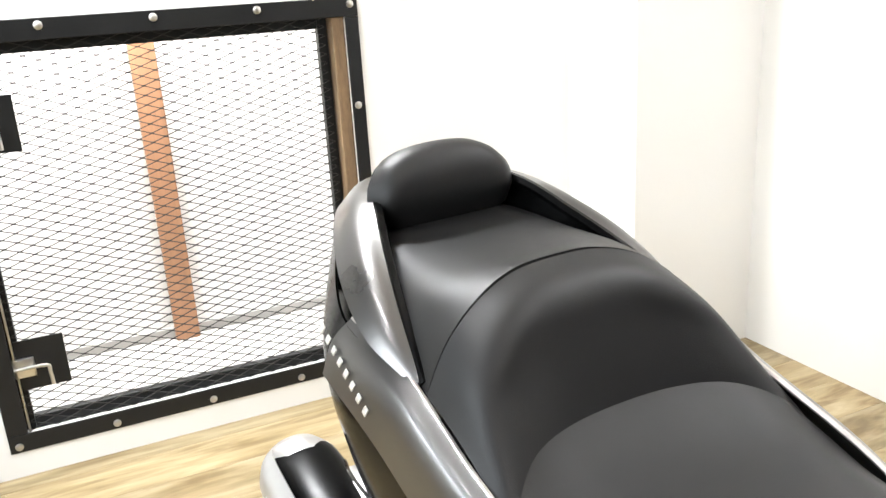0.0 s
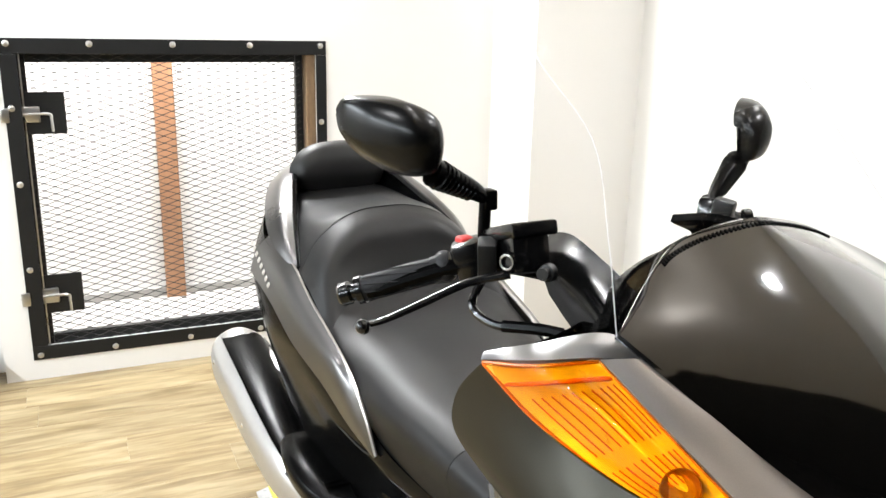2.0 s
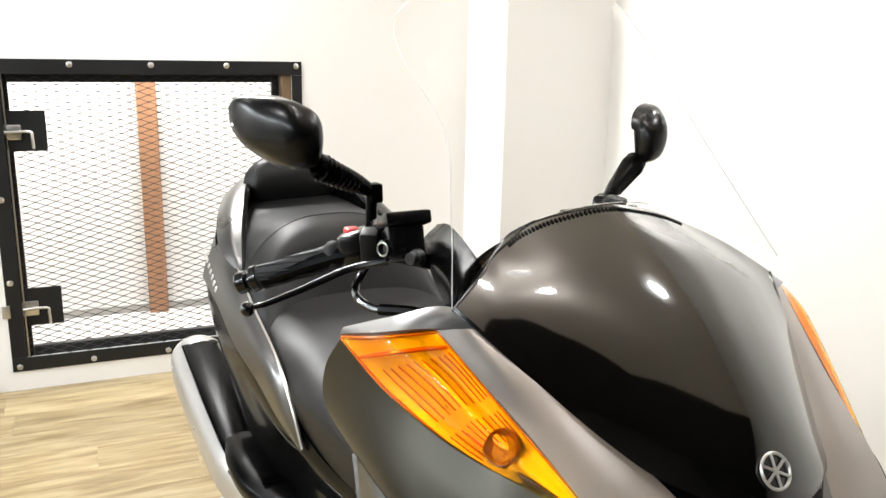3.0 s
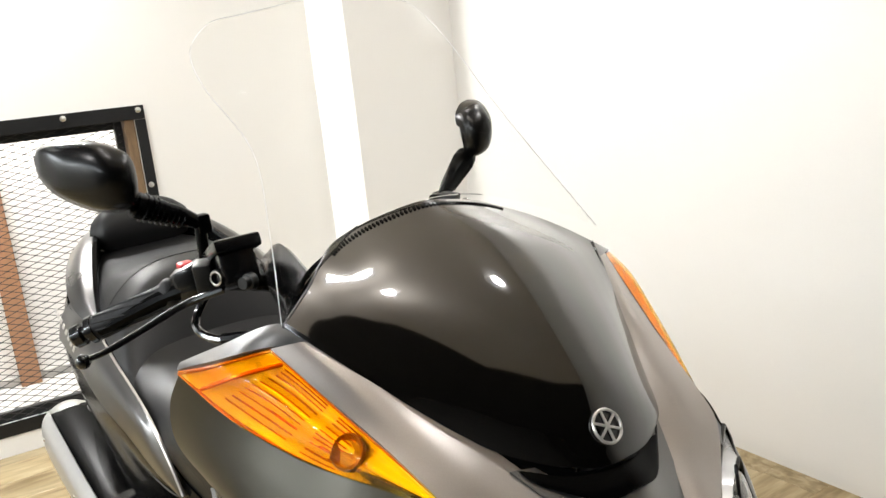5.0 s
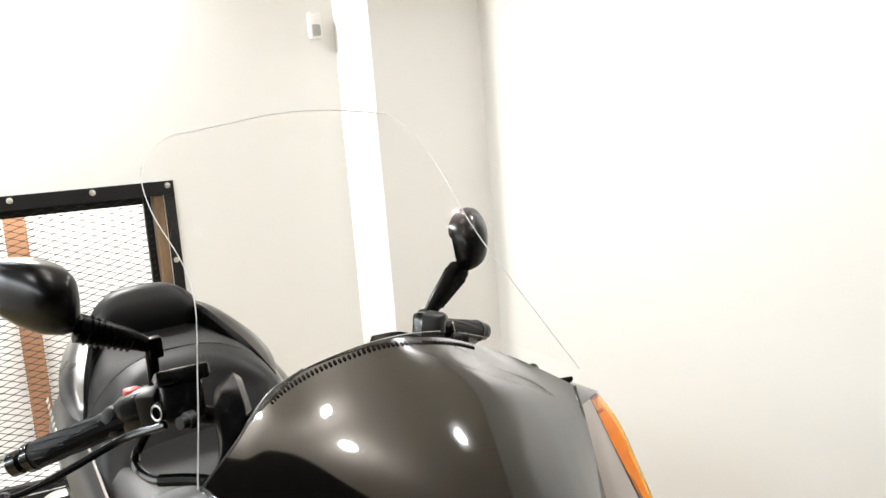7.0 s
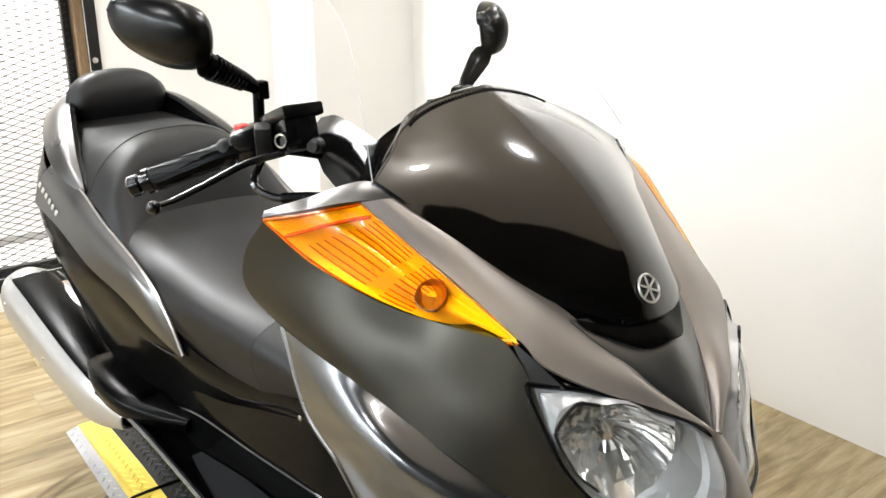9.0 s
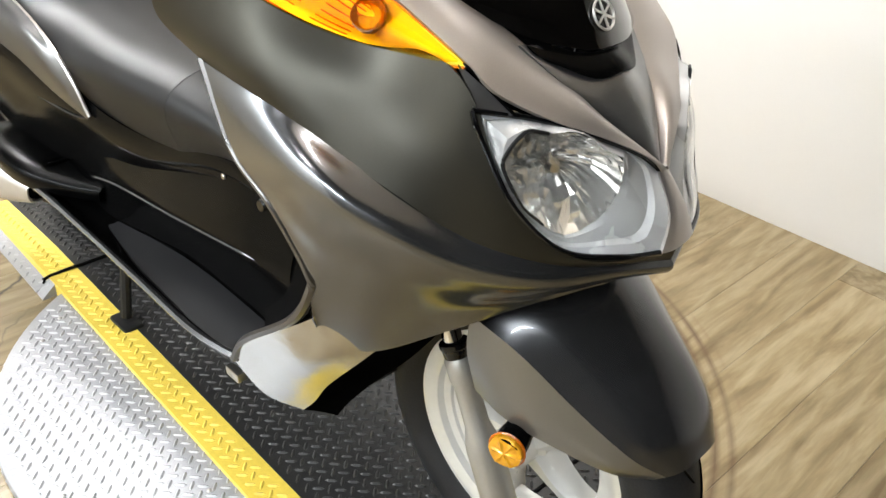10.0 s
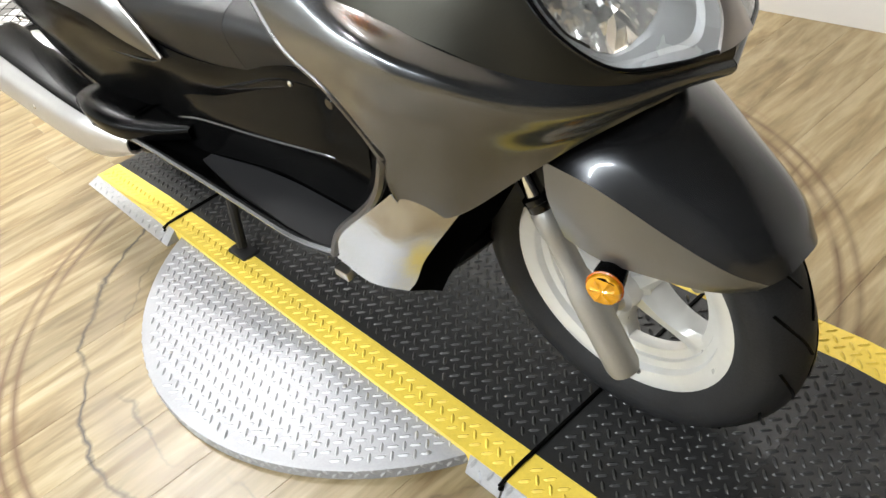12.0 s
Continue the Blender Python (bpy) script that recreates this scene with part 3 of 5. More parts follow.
lug_mesh("tread", cells, M_DISCLUG, disc, lambda x, y, z: (x, y, DISC_Z + z))
rim_cells = [(k * PITCH / DISC_R, 0.0085 if k % 2 else 0.0165, k % 2) for k in range(-126, -8)]
lug_mesh("rim_tread", rim_cells, M_DISCLUG, disc, lambda u, v, z: ((DISC_R + 0.0075 + z * 0.7) * math.cos(u), (DISC_R + 0.0075 + z * 0.7) * math.sin(u), v), size=0.008, turn=1 / DISC_R)
for ang in (-82, -58, -35, -106, -132, -150, -20):
    a = radians(ang)
    screw(disc, (0.585 * math.cos(a), 0.585 * math.sin(a), DISC_Z), (0, 0, 1), 0.0050, M_STEEL, h=0.003)
for dx in (0.242, 0.497, -0.005, -0.26, -0.45):
    screw(disc, (dx, -0.372, DISC_Z), (0, 0, 1), 0.0050, M_STEEL, h=0.003)

stand = thing("tread_plate_stand", "low black tread-plate stand with yellow painted edges", "stand", pose(-0.72, 0.0625, 0))
SX, SY = -0.72, 0.0625
S_LO, S_HI, YEL, TOP = -0.240, 0.393, 0.072, 0.036


def deck_z(x):
    """Height of the stand's top: ramps at both ends."""
    if x > 0.20:
        return TOP - (x - 0.20) / 0.235 * 0.026
    if x < -1.50:
        return TOP - (-1.50 - x) / 0.37 * 0.020
    return TOP


def taper(x):
    """How far the stand's sides draw in over the front ramp."""
    return max(0.0, x - 0.29) / 0.145 * 0.05


SECTIONS = [(-0.097, 0.20), (0.2005, 0.29), (0.2905, 0.435), (-1.366, -0.103), (-1.50, -1.374), (-1.87, -1.5005)]
for x0, x1 in SECTIONS:
    for nm, y0, y1, mt, lb in (("deck", S_LO + YEL, S_HI - YEL, M_MAT, "black tread plate"), ("edge_band", S_LO, S_LO + YEL - 0.0005, M_YELLOW, "yellow painted edge"), ("edge_band", S_HI - YEL + 0.0005, S_HI, M_YELLOW, "yellow painted edge")):
        mid = (S_LO + S_HI) / 2
        corners = [(x, y + (taper(x) if y < mid else -taper(x))) for x, y in ((x0, y0), (x1, y0), (x1, y1), (x0, y1))]
        bm = bmesh.new()
        low = [bm.verts.new((x - SX, y - SY, DISC_Z if -1.36 < x < -0.15 else 0.0)) for x, y in corners]
        top = [bm.verts.new((x - SX, y - SY, deck_z(x))) for x, y in corners]
        bm.faces.new(low[::-1])
        bm.faces.new(top)
        for i in range(4):
            bm.faces.new((low[i], low[(i + 1) % 4], top[(i + 1) % 4], top[i]))
        part(nm, bm, mt, stand, lb, smooth=False)
for x0, x1, y0 in ((-0.185, -0.103, 0.020), (-0.097, 0.19, 0.022), (-1.87, -1.374, 0.036), (-1.366, -1.33, 0.036)):
    bm = bmesh.new()
    hi, lo_ = min(deck_z(x0), deck_z(x1)) - 0.002, 0.001
    sk = [bm.verts.new((x - SX, y - SY, z)) for x in (x0, x1) for y, z in ((S_LO - 0.0005, min(hi, deck_z(x) - 0.002)), (S_LO - y0, lo_ + 0.003), (S_LO - y0, lo_), (S_LO - 0.0005, lo_))]
    for q in ((0, 1, 5, 4), (1, 2, 6, 5), (2, 3, 7, 6), (3, 0, 4, 7), (0, 3, 2, 1), (4, 5, 6, 7)):
        bm.faces.new([sk[k] for k in q])
    bmesh.ops.recalc_face_normals(bm, faces=bm.faces)
    skirt = part("side_skirt", bm, M_DISC, stand, "bare metal tread-plate side skirt", smooth=False)
    n = int((x1 - x0) / 0.021)
    lugs = [(x0 + 0.012 + 0.021 * k, 0.3 + 0.4 * (k % 2), k % 2) for k in range(n)]
    lug_mesh("skirt_tread", lugs, M_DISC, skirt, lambda x, v, z, a=y0, h=hi, b=lo_: (x - SX, S_LO - 0.0005 - a * v - SY - z * 0.6, h + (b + 0.003 - h) * v + z * 0.8), size=0.009, turn_y=1 / y0)
for xs in (-0.1, -1.37):
    part("hinge_strip", tube([(xs - SX, S_LO - 0.003 - SY, 0.012), (xs - SX, S_LO + 0.004 - SY, TOP + 0.001), (xs - SX, 0 - SY, TOP + 0.002), (xs - SX, S_HI - SY, TOP + 0.001)], 0.0045, n=6, spans=4), M_BLACK, stand, "black hinge strip")
cells = {"deck": [], "band": []}
for i in range(-126, 30):
    for j in range(-18, 28):
        if (i + j) % 2:
            continue
        x, y = i * PITCH + 0.003, j * PITCH + 0.004
        if not (-1.855 < x < 0.42 and S_LO + 0.012 + taper(x) < y < S_HI - 0.012 - taper(x)) or abs(x + 0.1) < 0.014 or abs(x + 1.37) < 0.014:
            continue
        if min(abs(y - S_LO - YEL - taper(x)), abs(y - S_HI + YEL + taper(x))) < 0.009:
            continue
        if S_LO + YEL - 0.002 + taper(x) < y < S_HI - YEL + 0.002 - taper(x):
            cells["deck"].append((x, y, i % 2))
        else:
            cells["band"].append((x, y, i % 2))
for key, mt in (("deck", M_LUG), ("band", M_YELLOW)):
    lug_mesh("tread", cells[key], mt, stand, lambda x, y, z: (x - SX, y - SY, deck_z(x) + z), high=0.003)

# ---------------------------------------------------------------- the scooter
ROOT = Matrix.Translation((-0.033, 0.022, 0.034)) @ pose(0, 0, 0, 2.0, 0, 2.0)
scooter = thing("motor_scooter", "large dark grey touring scooter parked on a tread-plate stand", "scooter", ROOT)

SIDE_FAIRING = [
    [(-.285, .299, 1.045), (-.325, .308, .995), (-.332, .308, .945), (-.275, .294, .906)],
    [(-.20, .262, .985), (-.195, .278, .95), (-.18, .286, .915), (-.15, .280, .878)],
    [(-.10, .212, .952), (-.095, .236, .915), (-.09, .252, .88), (-.08, .262, .848)],
    [(-.025, .186, .955), (-.025, .207, .90), (-.02, .225, .86), (-.013, .240, .819)],
    [(.03, .179, .927), (.035, .193, .875), (.037, .203, .83), (.041, .210, .786)],
    [(.082, .172, .828), (.085, .174, .806), (.088, .175, .785), (.091, .175, .766)],
    [(.125, .132, .766), (.127, .131, .76), (.128, .129, .754), (.129, .125, .748)],
    [(.165, .078, .752), (.165, .075, .748), (.163, .07, .744), (.16, .062, .739)],
    [(.182, 0, .745), (.183, 0, .738), (.182, 0, .731), (.18, 0, .724)]]
LOWER_FAIRING = [
    [(-.275, .294, .904), (-.217, .303, .816), (-.158, .297, .766), (-.117, .284, .69), (-.136, .2705, .598)],
    [(-.147, .281, .876), (-.09, .302, .835), (-.075, .295, .77), (-.075, .27, .69), (-.146, .247, .551)],
    [(-.045, .252, .833), (-.01, .272, .80), (-.005, .258, .745), (-.02, .235, .68), (-.090, .210, .545)],
    [(.041, .211, .785), (.06, .22, .757), (.055, .205, .72), (.035, .185, .675), (.018, .181, .627)],
    [(.108, .155, .757), (.12, .155, .735), (.112, .145, .712), (.09, .13, .69), (.075, .133, .667)],
    [(.158, .062, .737), (.165, .06, .727), (.158, .055, .715), (.135, .055, .70), (.125, .07, .69)],
    [(.18, 0, .723), (.185, 0, .716), (.18, 0, .708), (.165, 0, .703), (.155, 0, .702)]]
INDICATOR = [
    [(-.178, .235, 1.072), (-.218, .281, 1.0610), (-.28, .304, 1.045)],
    [(-.143, .2235, 1.0495), (-.162, .262, 1.041), (-.225, .276, 1.001)],
    [(-.09, .206, 1.0155), (-.104, .237, 1.006), (-.15, .237, .963)],
    [(-.04, .189, .984), (-.046, .208, .974), (-.07, .197, .945)],
    [(.013, .172, .95), (.014, .173, .948), (.015, .173, .946)]]
NOSE = [[o, ((o[0] + n[0]) / 2 + 0.003, (o[1] + n[1]) / 2 + 0.001, (o[2] + n[2]) / 2 + 0.004), n] for o, n in (
    ((-.178, .234, 1.073), (-.148, .183, 1.070)), ((-.125, .216, 1.038), (-.095, .161, 1.033)),
    ((-.063, .195, .999), (-.052, .133, .997)), ((.013, .174, .951), (-.016, .103, .969)),
    ((.047, .162, .9245), (.014, .086, .947)), ((.085, .118, .895), (.046, .070, .922)),
    ((.120, .070, .872), (.085, .060, .896)), ((.142, .030, .849), (.116, .036, .862)), ((.154, .002, .826), (.150, .002, .824)))]
INNER_NOSE = [
    [(.03, 0, .945), (.025, .05, .944), (.02, .098, .953)],
    [(.075, 0, .925), (.07, .045, .917), (.052, .081, .927)],
    [(.11, 0, .893), (.105, .035, .888), (.087, .06, .897)],
    [(.135, 0, .857), (.13, .02, .855), (.117, .034, .861)],
    [(.152, 0, .824), (.151, .001, .824), (.150, .002, .824)]]
FAIRING_TOP = [
    [(-.287, .297, 1.050), (-.285, .300, 1.048), (-.283, .302, 1.045)],
    [(-.24, .262, 1.070), (-.230, .272, 1.0665), (-.219, .281, 1.0630)],
    [(-.19, .218, 1.091), (-.184, .228, 1.084), (-.178, .236, 1.0745)],
    [(-.146, .187, 1.0775), (-.147, .185, 1.0745), (-.148, .183, 1.0715)]]
def section(x0, z0, x1, w1, z1, p=2.5):
    """One row across the cowl, from the middle to the edge: flat on top, rolling over at the sides."""
    return [(x1 + (x0 - x1) * (1 - f ** p), w1 * f, z1 + (z0 - z1) * (1 - f ** p)) for f in (0, 0.22, 0.42, 0.60, 0.76, 0.89, 1)]


COWL = [
    [(-.230, 0, 1.173), (-.233, .045, 1.169), (-.236, .086, 1.161), (-.234, .121, 1.149), (-.214, .150, 1.136), (-.193, .177, 1.120), (-.176, .218, 1.094)],
    section(-.150, 1.134, -.136, .196, 1.068),
    section(-.058, 1.082, -.078, .158, 1.024, 2.3),
    section(.020, 1.014, -.012, .106, .972, 2.1),
    section(.053, .967, .028, .067, .951, 2),
    [(.067, 0, .942), (.066, .010, .942), (.064, .018, .942), (.061, .026, .942), (.057, .033, .943), (.053, .039, .944), (.050, .043, .945)]]
LENS = [
    [(.039, .186, .913), (.045, .187, .90), (.052, .184, .885)],
    [(.079, .126, .898), (.10, .15, .85), (.09, .172, .82)],
    [(.116, .077, .876), (.14, .09, .82), (.127, .133, .768)],
    [(.140, .032, .851), (.172, .045, .80), (.166, .080, .755)],
    [(.153, .004, .826), (.182, .012, .785), (.186, .03, .748)]]
FENDER = [
    [(-.05, 0, .64), (-.04, .06, .64), (-.02, .12, .625), (-.003, .155, .605), (-.01, .15, .54), (.0, .14, .47)],
    [(.08, 0, .645), (.075, .05, .637), (.07, .10, .612), (.065, .135, .57), (.06, .145, .51), (.06, .145, .462)],
    [(.18, 0, .575), (.175, .045, .568), (.16, .085, .545), (.15, .11, .51), (.14, .122, .475), (.13, .126, .448)],
    [(.24, 0, .51), (.237, .04, .505), (.228, .07, .488), (.217, .088, .468), (.21, .096, .45), (.2, .098, .435)],
    [(.270, 0, .452), (.268, .028, .449), (.261, .047, .445), (.253, .058, .441), (.246, .063, .437), (.241, .065, .432)]]
SEAT = [
    [(-.39, 0, .69), (-.39, .065, .687), (-.39, .11, .675), (-.39, .135, .655), (-.39, .122, .622)],
    [(-.50, 0, .715), (-.50, .08, .712), (-.50, .13, .70), (-.50, .152, .678), (-.50, .136, .622)],
    [(-.62, 0, .735), (-.62, .09, .733), (-.62, .145, .72), (-.62, .172, .688), (-.62, .150, .592)],
    [(-.80, 0, .738), (-.80, .10, .737), (-.80, .165, .725), (-.80, .190, .69), (-.80, .162, .575)],
    [(-.95, 0, .745), (-.95, .10, .745), (-.95, .165, .735), (-.94, .2, .70), (-.93, .184, .635)],
    [(-1.09, 0, .757), (-1.085, .09, .758), (-1.07, .152, .757), (-1.04, .196, .735), (-1.01, .203, .70)],
    [(-1.196, 0, .790), (-1.188, .08, .790), (-1.165, .142, .787), (-1.13, .185, .772), (-1.09, .204, .745)],
    [(-1.234, 0, .868), (-1.231, .07, .866), (-1.216, .125, .856), (-1.186, .176, .828), (-1.16, .204, .783)],
    [(-1.266, 0, .921), (-1.262, .06, .919), (-1.247, .112, .905), (-1.228, .166, .868), (-1.215, .204, .810)],
    [(-1.318, 0, .946), (-1.315, .06, .943), (-1.303, .116, .926), (-1.292, .167, .888), (-1.285, .203, .832)],
    [(-1.38, 0, .935), (-1.38, .08, .933), (-1.38, .14, .918), (-1.38, .175, .885), (-1.38, .19, .85)],
    [(-1.50, 0, .928), (-1.50, .08, .926), (-1.50, .13, .918), (-1.50, .165, .895), (-1.50, .175, .875)],
    [(-1.62, 0, .935), (-1.62, .07, .935), (-1.62, .115, .925), (-1.62, .14, .905), (-1.62, .145, .885)],
    [(-1.68, 0, .93), (-1.68, .05, .93), (-1.68, .09, .92), (-1.68, .11, .905), (-1.68, .115, .885)]]
SIDE_BODY = [
    [(-.38, .145, .64), (-.38, .148, .63), (-.38, .147, .61), (-.38, .135, .57)],
    [(-.5, .155, .645), (-.5, .158, .63), (-.5, .157, .61), (-.5, .145, .57)],
    [(-.7, .172, .61), (-.7, .174, .59), (-.7, .171, .565), (-.7, .16, .53)],
    [(-.9, .199, .64), (-.9, .206, .60), (-.9, .196, .55), (-.9, .183, .50)],
    [(-1.1, .204, .762), (-1.1, .234, .66), (-1.1, .224, .56), (-1.1, .214, .45)],
    [(-1.3, .215, .838), (-1.3, .248, .74), (-1.3, .248, .62), (-1.3, .233, .5)],
    [(-1.5, .231, .87), (-1.52, .257, .78), (-1.5, .251, .68), (-1.48, .226, .58)],
    [(-1.68, .165, .93), (-1.7, .186, .84), (-1.7, .18, .76), (-1.68, .165, .7)],
    [(-1.84, .092, .93), (-1.86, .093, .87), (-1.86, .081, .8), (-1.84, .069, .76)],
    [(-1.87, 0, .93), (-1.89, 0, .87), (-1.89, 0, .8), (-1.87, 0, .76)]]
TAIL = [
    [(-1.305, .210, .846), (-1.305, .213, .842), (-1.305, .216, .838)],
    [(-1.40, .190, .90), (-1.40, .212, .895), (-1.405, .236, .872)],
    [(-1.50, .162, .945), (-1.505, .193, .94), (-1.52, .222, .915)],
    [(-1.61, .126, .988), (-1.63, .152, .980), (-1.662, .174, .954)],
    [(-1.74, .076, .99), (-1.76, .092, .985), (-1.79, .105, .955)],
    [(-1.80, 0, .985), (-1.82, 0, .98), (-1.87, 0, .945)]]
STRIPE = [
    [(-.862, .208, .608), (-.863, .209, .606), (-.864, .209, .604)],
    [(-.905, .213, .682), (-.925, .226, .668), (-.95, .229, .64)],
    [(-1, .214, .742), (-1.015, .234, .728), (-1.05, .243, .68)],
    [(-1.185, .216, .797), (-1.19, .242, .775), (-1.21, .256, .71)],
    [(-1.33, .217, .850), (-1.34, .246, .825), (-1.36, .261, .755)],
    [(-1.48, .225, .875), (-1.50, .252, .84), (-1.52, .266, .785)]]
INNER_SHIELD = [
    [(-.33, .264, .405), (-.38, .2, .38), (-.42, .16, .42)],
    [(-.298, .268, .468), (-.33, .2, .44), (-.40, .15, .48)],
    [(-.172, .273, .578), (-.23, .2, .55), (-.36, .14, .57)],
    [(-.122, .278, .653), (-.19, .2, .65), (-.34, .12, .66)],
    [(-.125, .288, .735), (-.20, .21, .75), (-.35, .12, .75)],
    [(-.19, .298, .803), (-.26, .21, .84), (-.37, .12, .83)],
    [(-.27, .293, .90), (-.31, .21, .92), (-.40, .12, .88)],
    [(-.33, .306, .965), (-.36, .2, .99), (-.42, .1, .95)],
    [(-.285, .297, 1.043), (-.3, .2, 1.05), (-.36, .1, 1.04)]]
CHIN = [
    [(-.345, .268, .4), (-.3, .25, .352), (-.262, .21, .32)],
    [(-.29, .275, .48), (-.25, .249, .41), (-.232, .209, .358)],
    [(-.2, .275, .55), (-.18, .255, .49), (-.187, .215, .425)],
    [(-.140, .266, .600), (-.124, .240, .553), (-.113, .212, .515)],
    [(-.110, .250, .63), (-.085, .215, .60), (-.065, .185, .58)]]
FLOORBOARD = [
    [(-.34, .273, .405), (-.345, .261, .4), (-.36, .252, .374), (-.37, .16, .370)],
    [(-.45, .28, .402), (-.45, .268, .4), (-.455, .258, .372), (-.47, .155, .370)],
    [(-.62, .279, .402), (-.62, .266, .4), (-.62, .25, .372), (-.62, .15, .370)],
    [(-.85, .275, .402), (-.85, .262, .4), (-.85, .245, .376), (-.85, .18, .374)],
    [(-1.04, .278, .41), (-1.04, .266, .41), (-1.04, .253, .4), (-1.04, .198, .4)],
    [(-1.18, .301, .42), (-1.18, .291, .425), (-1.18, .271, .425), (-1.18, .201, .43)]]
TUNNEL = [
    [(-.33, .178, .385), (-.33, .176, .44), (-.33, .170, .51), (-.33, .155, .57), (-.33, .14, .63)],
    [(-.40, .170, .38), (-.40, .172, .44), (-.40, .178, .508), (-.40, .166, .56), (-.40, .150, .62)],
    [(-.47, .165, .38), (-.46, .170, .44), (-.46, .183, .507), (-.46, .172, .565), (-.46, .158, .622)],
    [(-.65, .162, .38), (-.65, .172, .43), (-.65, .187, .485), (-.65, .178, .53), (-.65, .166, .58)],
    [(-.78, .178, .38), (-.78, .180, .42), (-.78, .187, .47), (-.78, .181, .51), (-.78, .170, .552)],
    [(-.89, .195, .38), (-.89, .190, .415), (-.89, .190, .457), (-.89, .188, .51), (-.89, .182, .567)],
    [(-1.03, .20, .39), (-1.03, .20, .41), (-1.03, .20, .428), (-1.03, .198, .50), (-1.03, .196, .58)],
    [(-1.2, .205, .42), (-1.2, .21, .43), (-1.2, .212, .44), (-1.2, .211, .51), (-1.2, .21, .60)]]


# --- fairing
def gasket(name, pts, r, mat=M_BLACK, parent=None, **kw):
    return part(name, tube(pts, r, n=6, **kw), mat, parent or scooter)


def back(ctrl, dx, dw, dz):
    """The same rows, moved inwards."""
    return [[(x + dx, max(w + dw, 0), z + dz) for x, w, z in r] for r in ctrl]


def edge(ctrl, s, which):
    rows = {"first": ctrl[0], "last": ctrl[-1], "start": [r[0] for r in ctrl], "end": [r[-1] for r in ctrl]}[which]
    return [(x, s * w, z) for x, w, z in rows]


for s in (-1, 1):
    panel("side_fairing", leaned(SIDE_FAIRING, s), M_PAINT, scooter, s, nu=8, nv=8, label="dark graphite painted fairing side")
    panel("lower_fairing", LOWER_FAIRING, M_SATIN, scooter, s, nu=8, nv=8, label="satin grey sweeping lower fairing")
    gasket("fairing_seam", edge(LOWER_FAIRING, s, "start"), 0.003)
    gasket("fairing_lip", edge(LOWER_FAIRING, s, "first")[:4] + [(-.122, s * .281, .653), (-.175, s * .278, .578), (-.298, s * .275, .472), (-.342, s * .274, .408)], 0.0065, M_TAIL)
    ind = panel("indicator", leaned(INDICATOR, s), M_AMBER, scooter, s, thick=0.004, nu=8, nv=8, label="amber turn signal lens")
    ind.visible_shadow = False
    deep = Vector((-0.010, -0.016, -0.012))
    bowl = []
    for k, row in enumerate(leaned(INDICATOR, s)):
        p0, pm, p1 = (Vector(p) for p in row)
        f = (0.15, 1, 0.9, 0.6, 0.1)[k]
        bowl.append([p0 + deep * 0.2 * f, p0.lerp(pm, 0.45) + deep * f, pm + deep * f * 1.1, pm.lerp(p1, 0.55) + deep * f, p1 + deep * 0.2 * f])
    panel("reflector", bowl[:4], M_FACET, ind, s, thick=0.002, nu=8, nv=6, label="ribbed reflector behind the lens")
    tip = [[p.lerp(q, 0.75) - deep * 0.08 for p, q in zip(bowl[2], bowl[3])]] + [[p - deep * 0.08 for p in r] for r in bowl[3:]]
    panel("tip_reflector", tip, M_LAMPWHITE, ind, s, thick=0.002, nu=8, nv=6, label="bright smooth reflector in the lens tip")
    for w, r in (("end", 0.0026), ("start", 0.0014), ("first", 0.0022)):
        part("rim", tube(edge(leaned(INDICATOR, s), s, w), r, n=8), M_REFLECT, ind, "dark orange lens rim")
    g = patch(sided(bowl, s), 12, 6)
    lift = Vector((deep.x, s * deep.y, deep.z)) * 0.17
    for j in range(2, 22, 2):
        part("rib", tube([g[i][j] - lift for i in range(8, 22, 3)], 0.0008, n=5, spans=2), M_REFLECT, ind)
    for j in range(3, 23, 2):
        part("rib", tube([g[i][j] - lift for i in range(23, 31, 2)], 0.0008, n=5, spans=2), M_REFLECT, ind)
    g = patch(sided([[Vector(p) + deep * 0.2 for p in row] for row in leaned(INDICATOR, s)], s), 8, 8)
    part("divider", tube([g[4][j].lerp(g[3][j], j / 16) for j in range(0, 17, 2)], 0.0026, n=6, spans=2), M_REFLECT, ind, "dark amber divider bar")
    c = Vector((-0.083, s * 0.209, 0.980 - (0.085 * 0.2 if s > 0 else 0)))
    d = Vector((0.30, s * 0.62, 0.55)).normalized()
    # Socket's inner shadow is put into its dark amber.
    bm = bmesh.new()
    add_turned(bm, [(0, 0.003), (0.06, 0.012), (0.5, 0.0160), (1.0, 0.0175), (0.95, 0.0185), (0.0, 0.0180)], c + d * 0.002, c + d * 0.009, 28)
    part("bulb_socket", bm, M_DARKAMBER, ind, "round amber bulb socket with shade in its colour")
    ce, ne = edge(leaned(COWL, s), s, "end")[:4], edge(leaned(NOSE, s), s, "end")[:4]
    bm = bmesh.new()
    add_shell(bm, patch([[Vector(p), Vector(p).lerp(Vector(q), 0.5) + Vector((0, 0, -0.004)), Vector(q) + Vector((0, 0, -0.003))] for p, q in zip(ce, ne)], 6, 4), 0.004, flip=s < 0)
    part("cowl_seal", bm, M_GLOSSBLACK, scooter, "black seal beneath the cowl edge")
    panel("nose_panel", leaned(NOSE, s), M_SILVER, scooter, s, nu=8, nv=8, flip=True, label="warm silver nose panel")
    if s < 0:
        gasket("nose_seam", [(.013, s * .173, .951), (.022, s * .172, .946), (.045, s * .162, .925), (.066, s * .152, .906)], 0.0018)
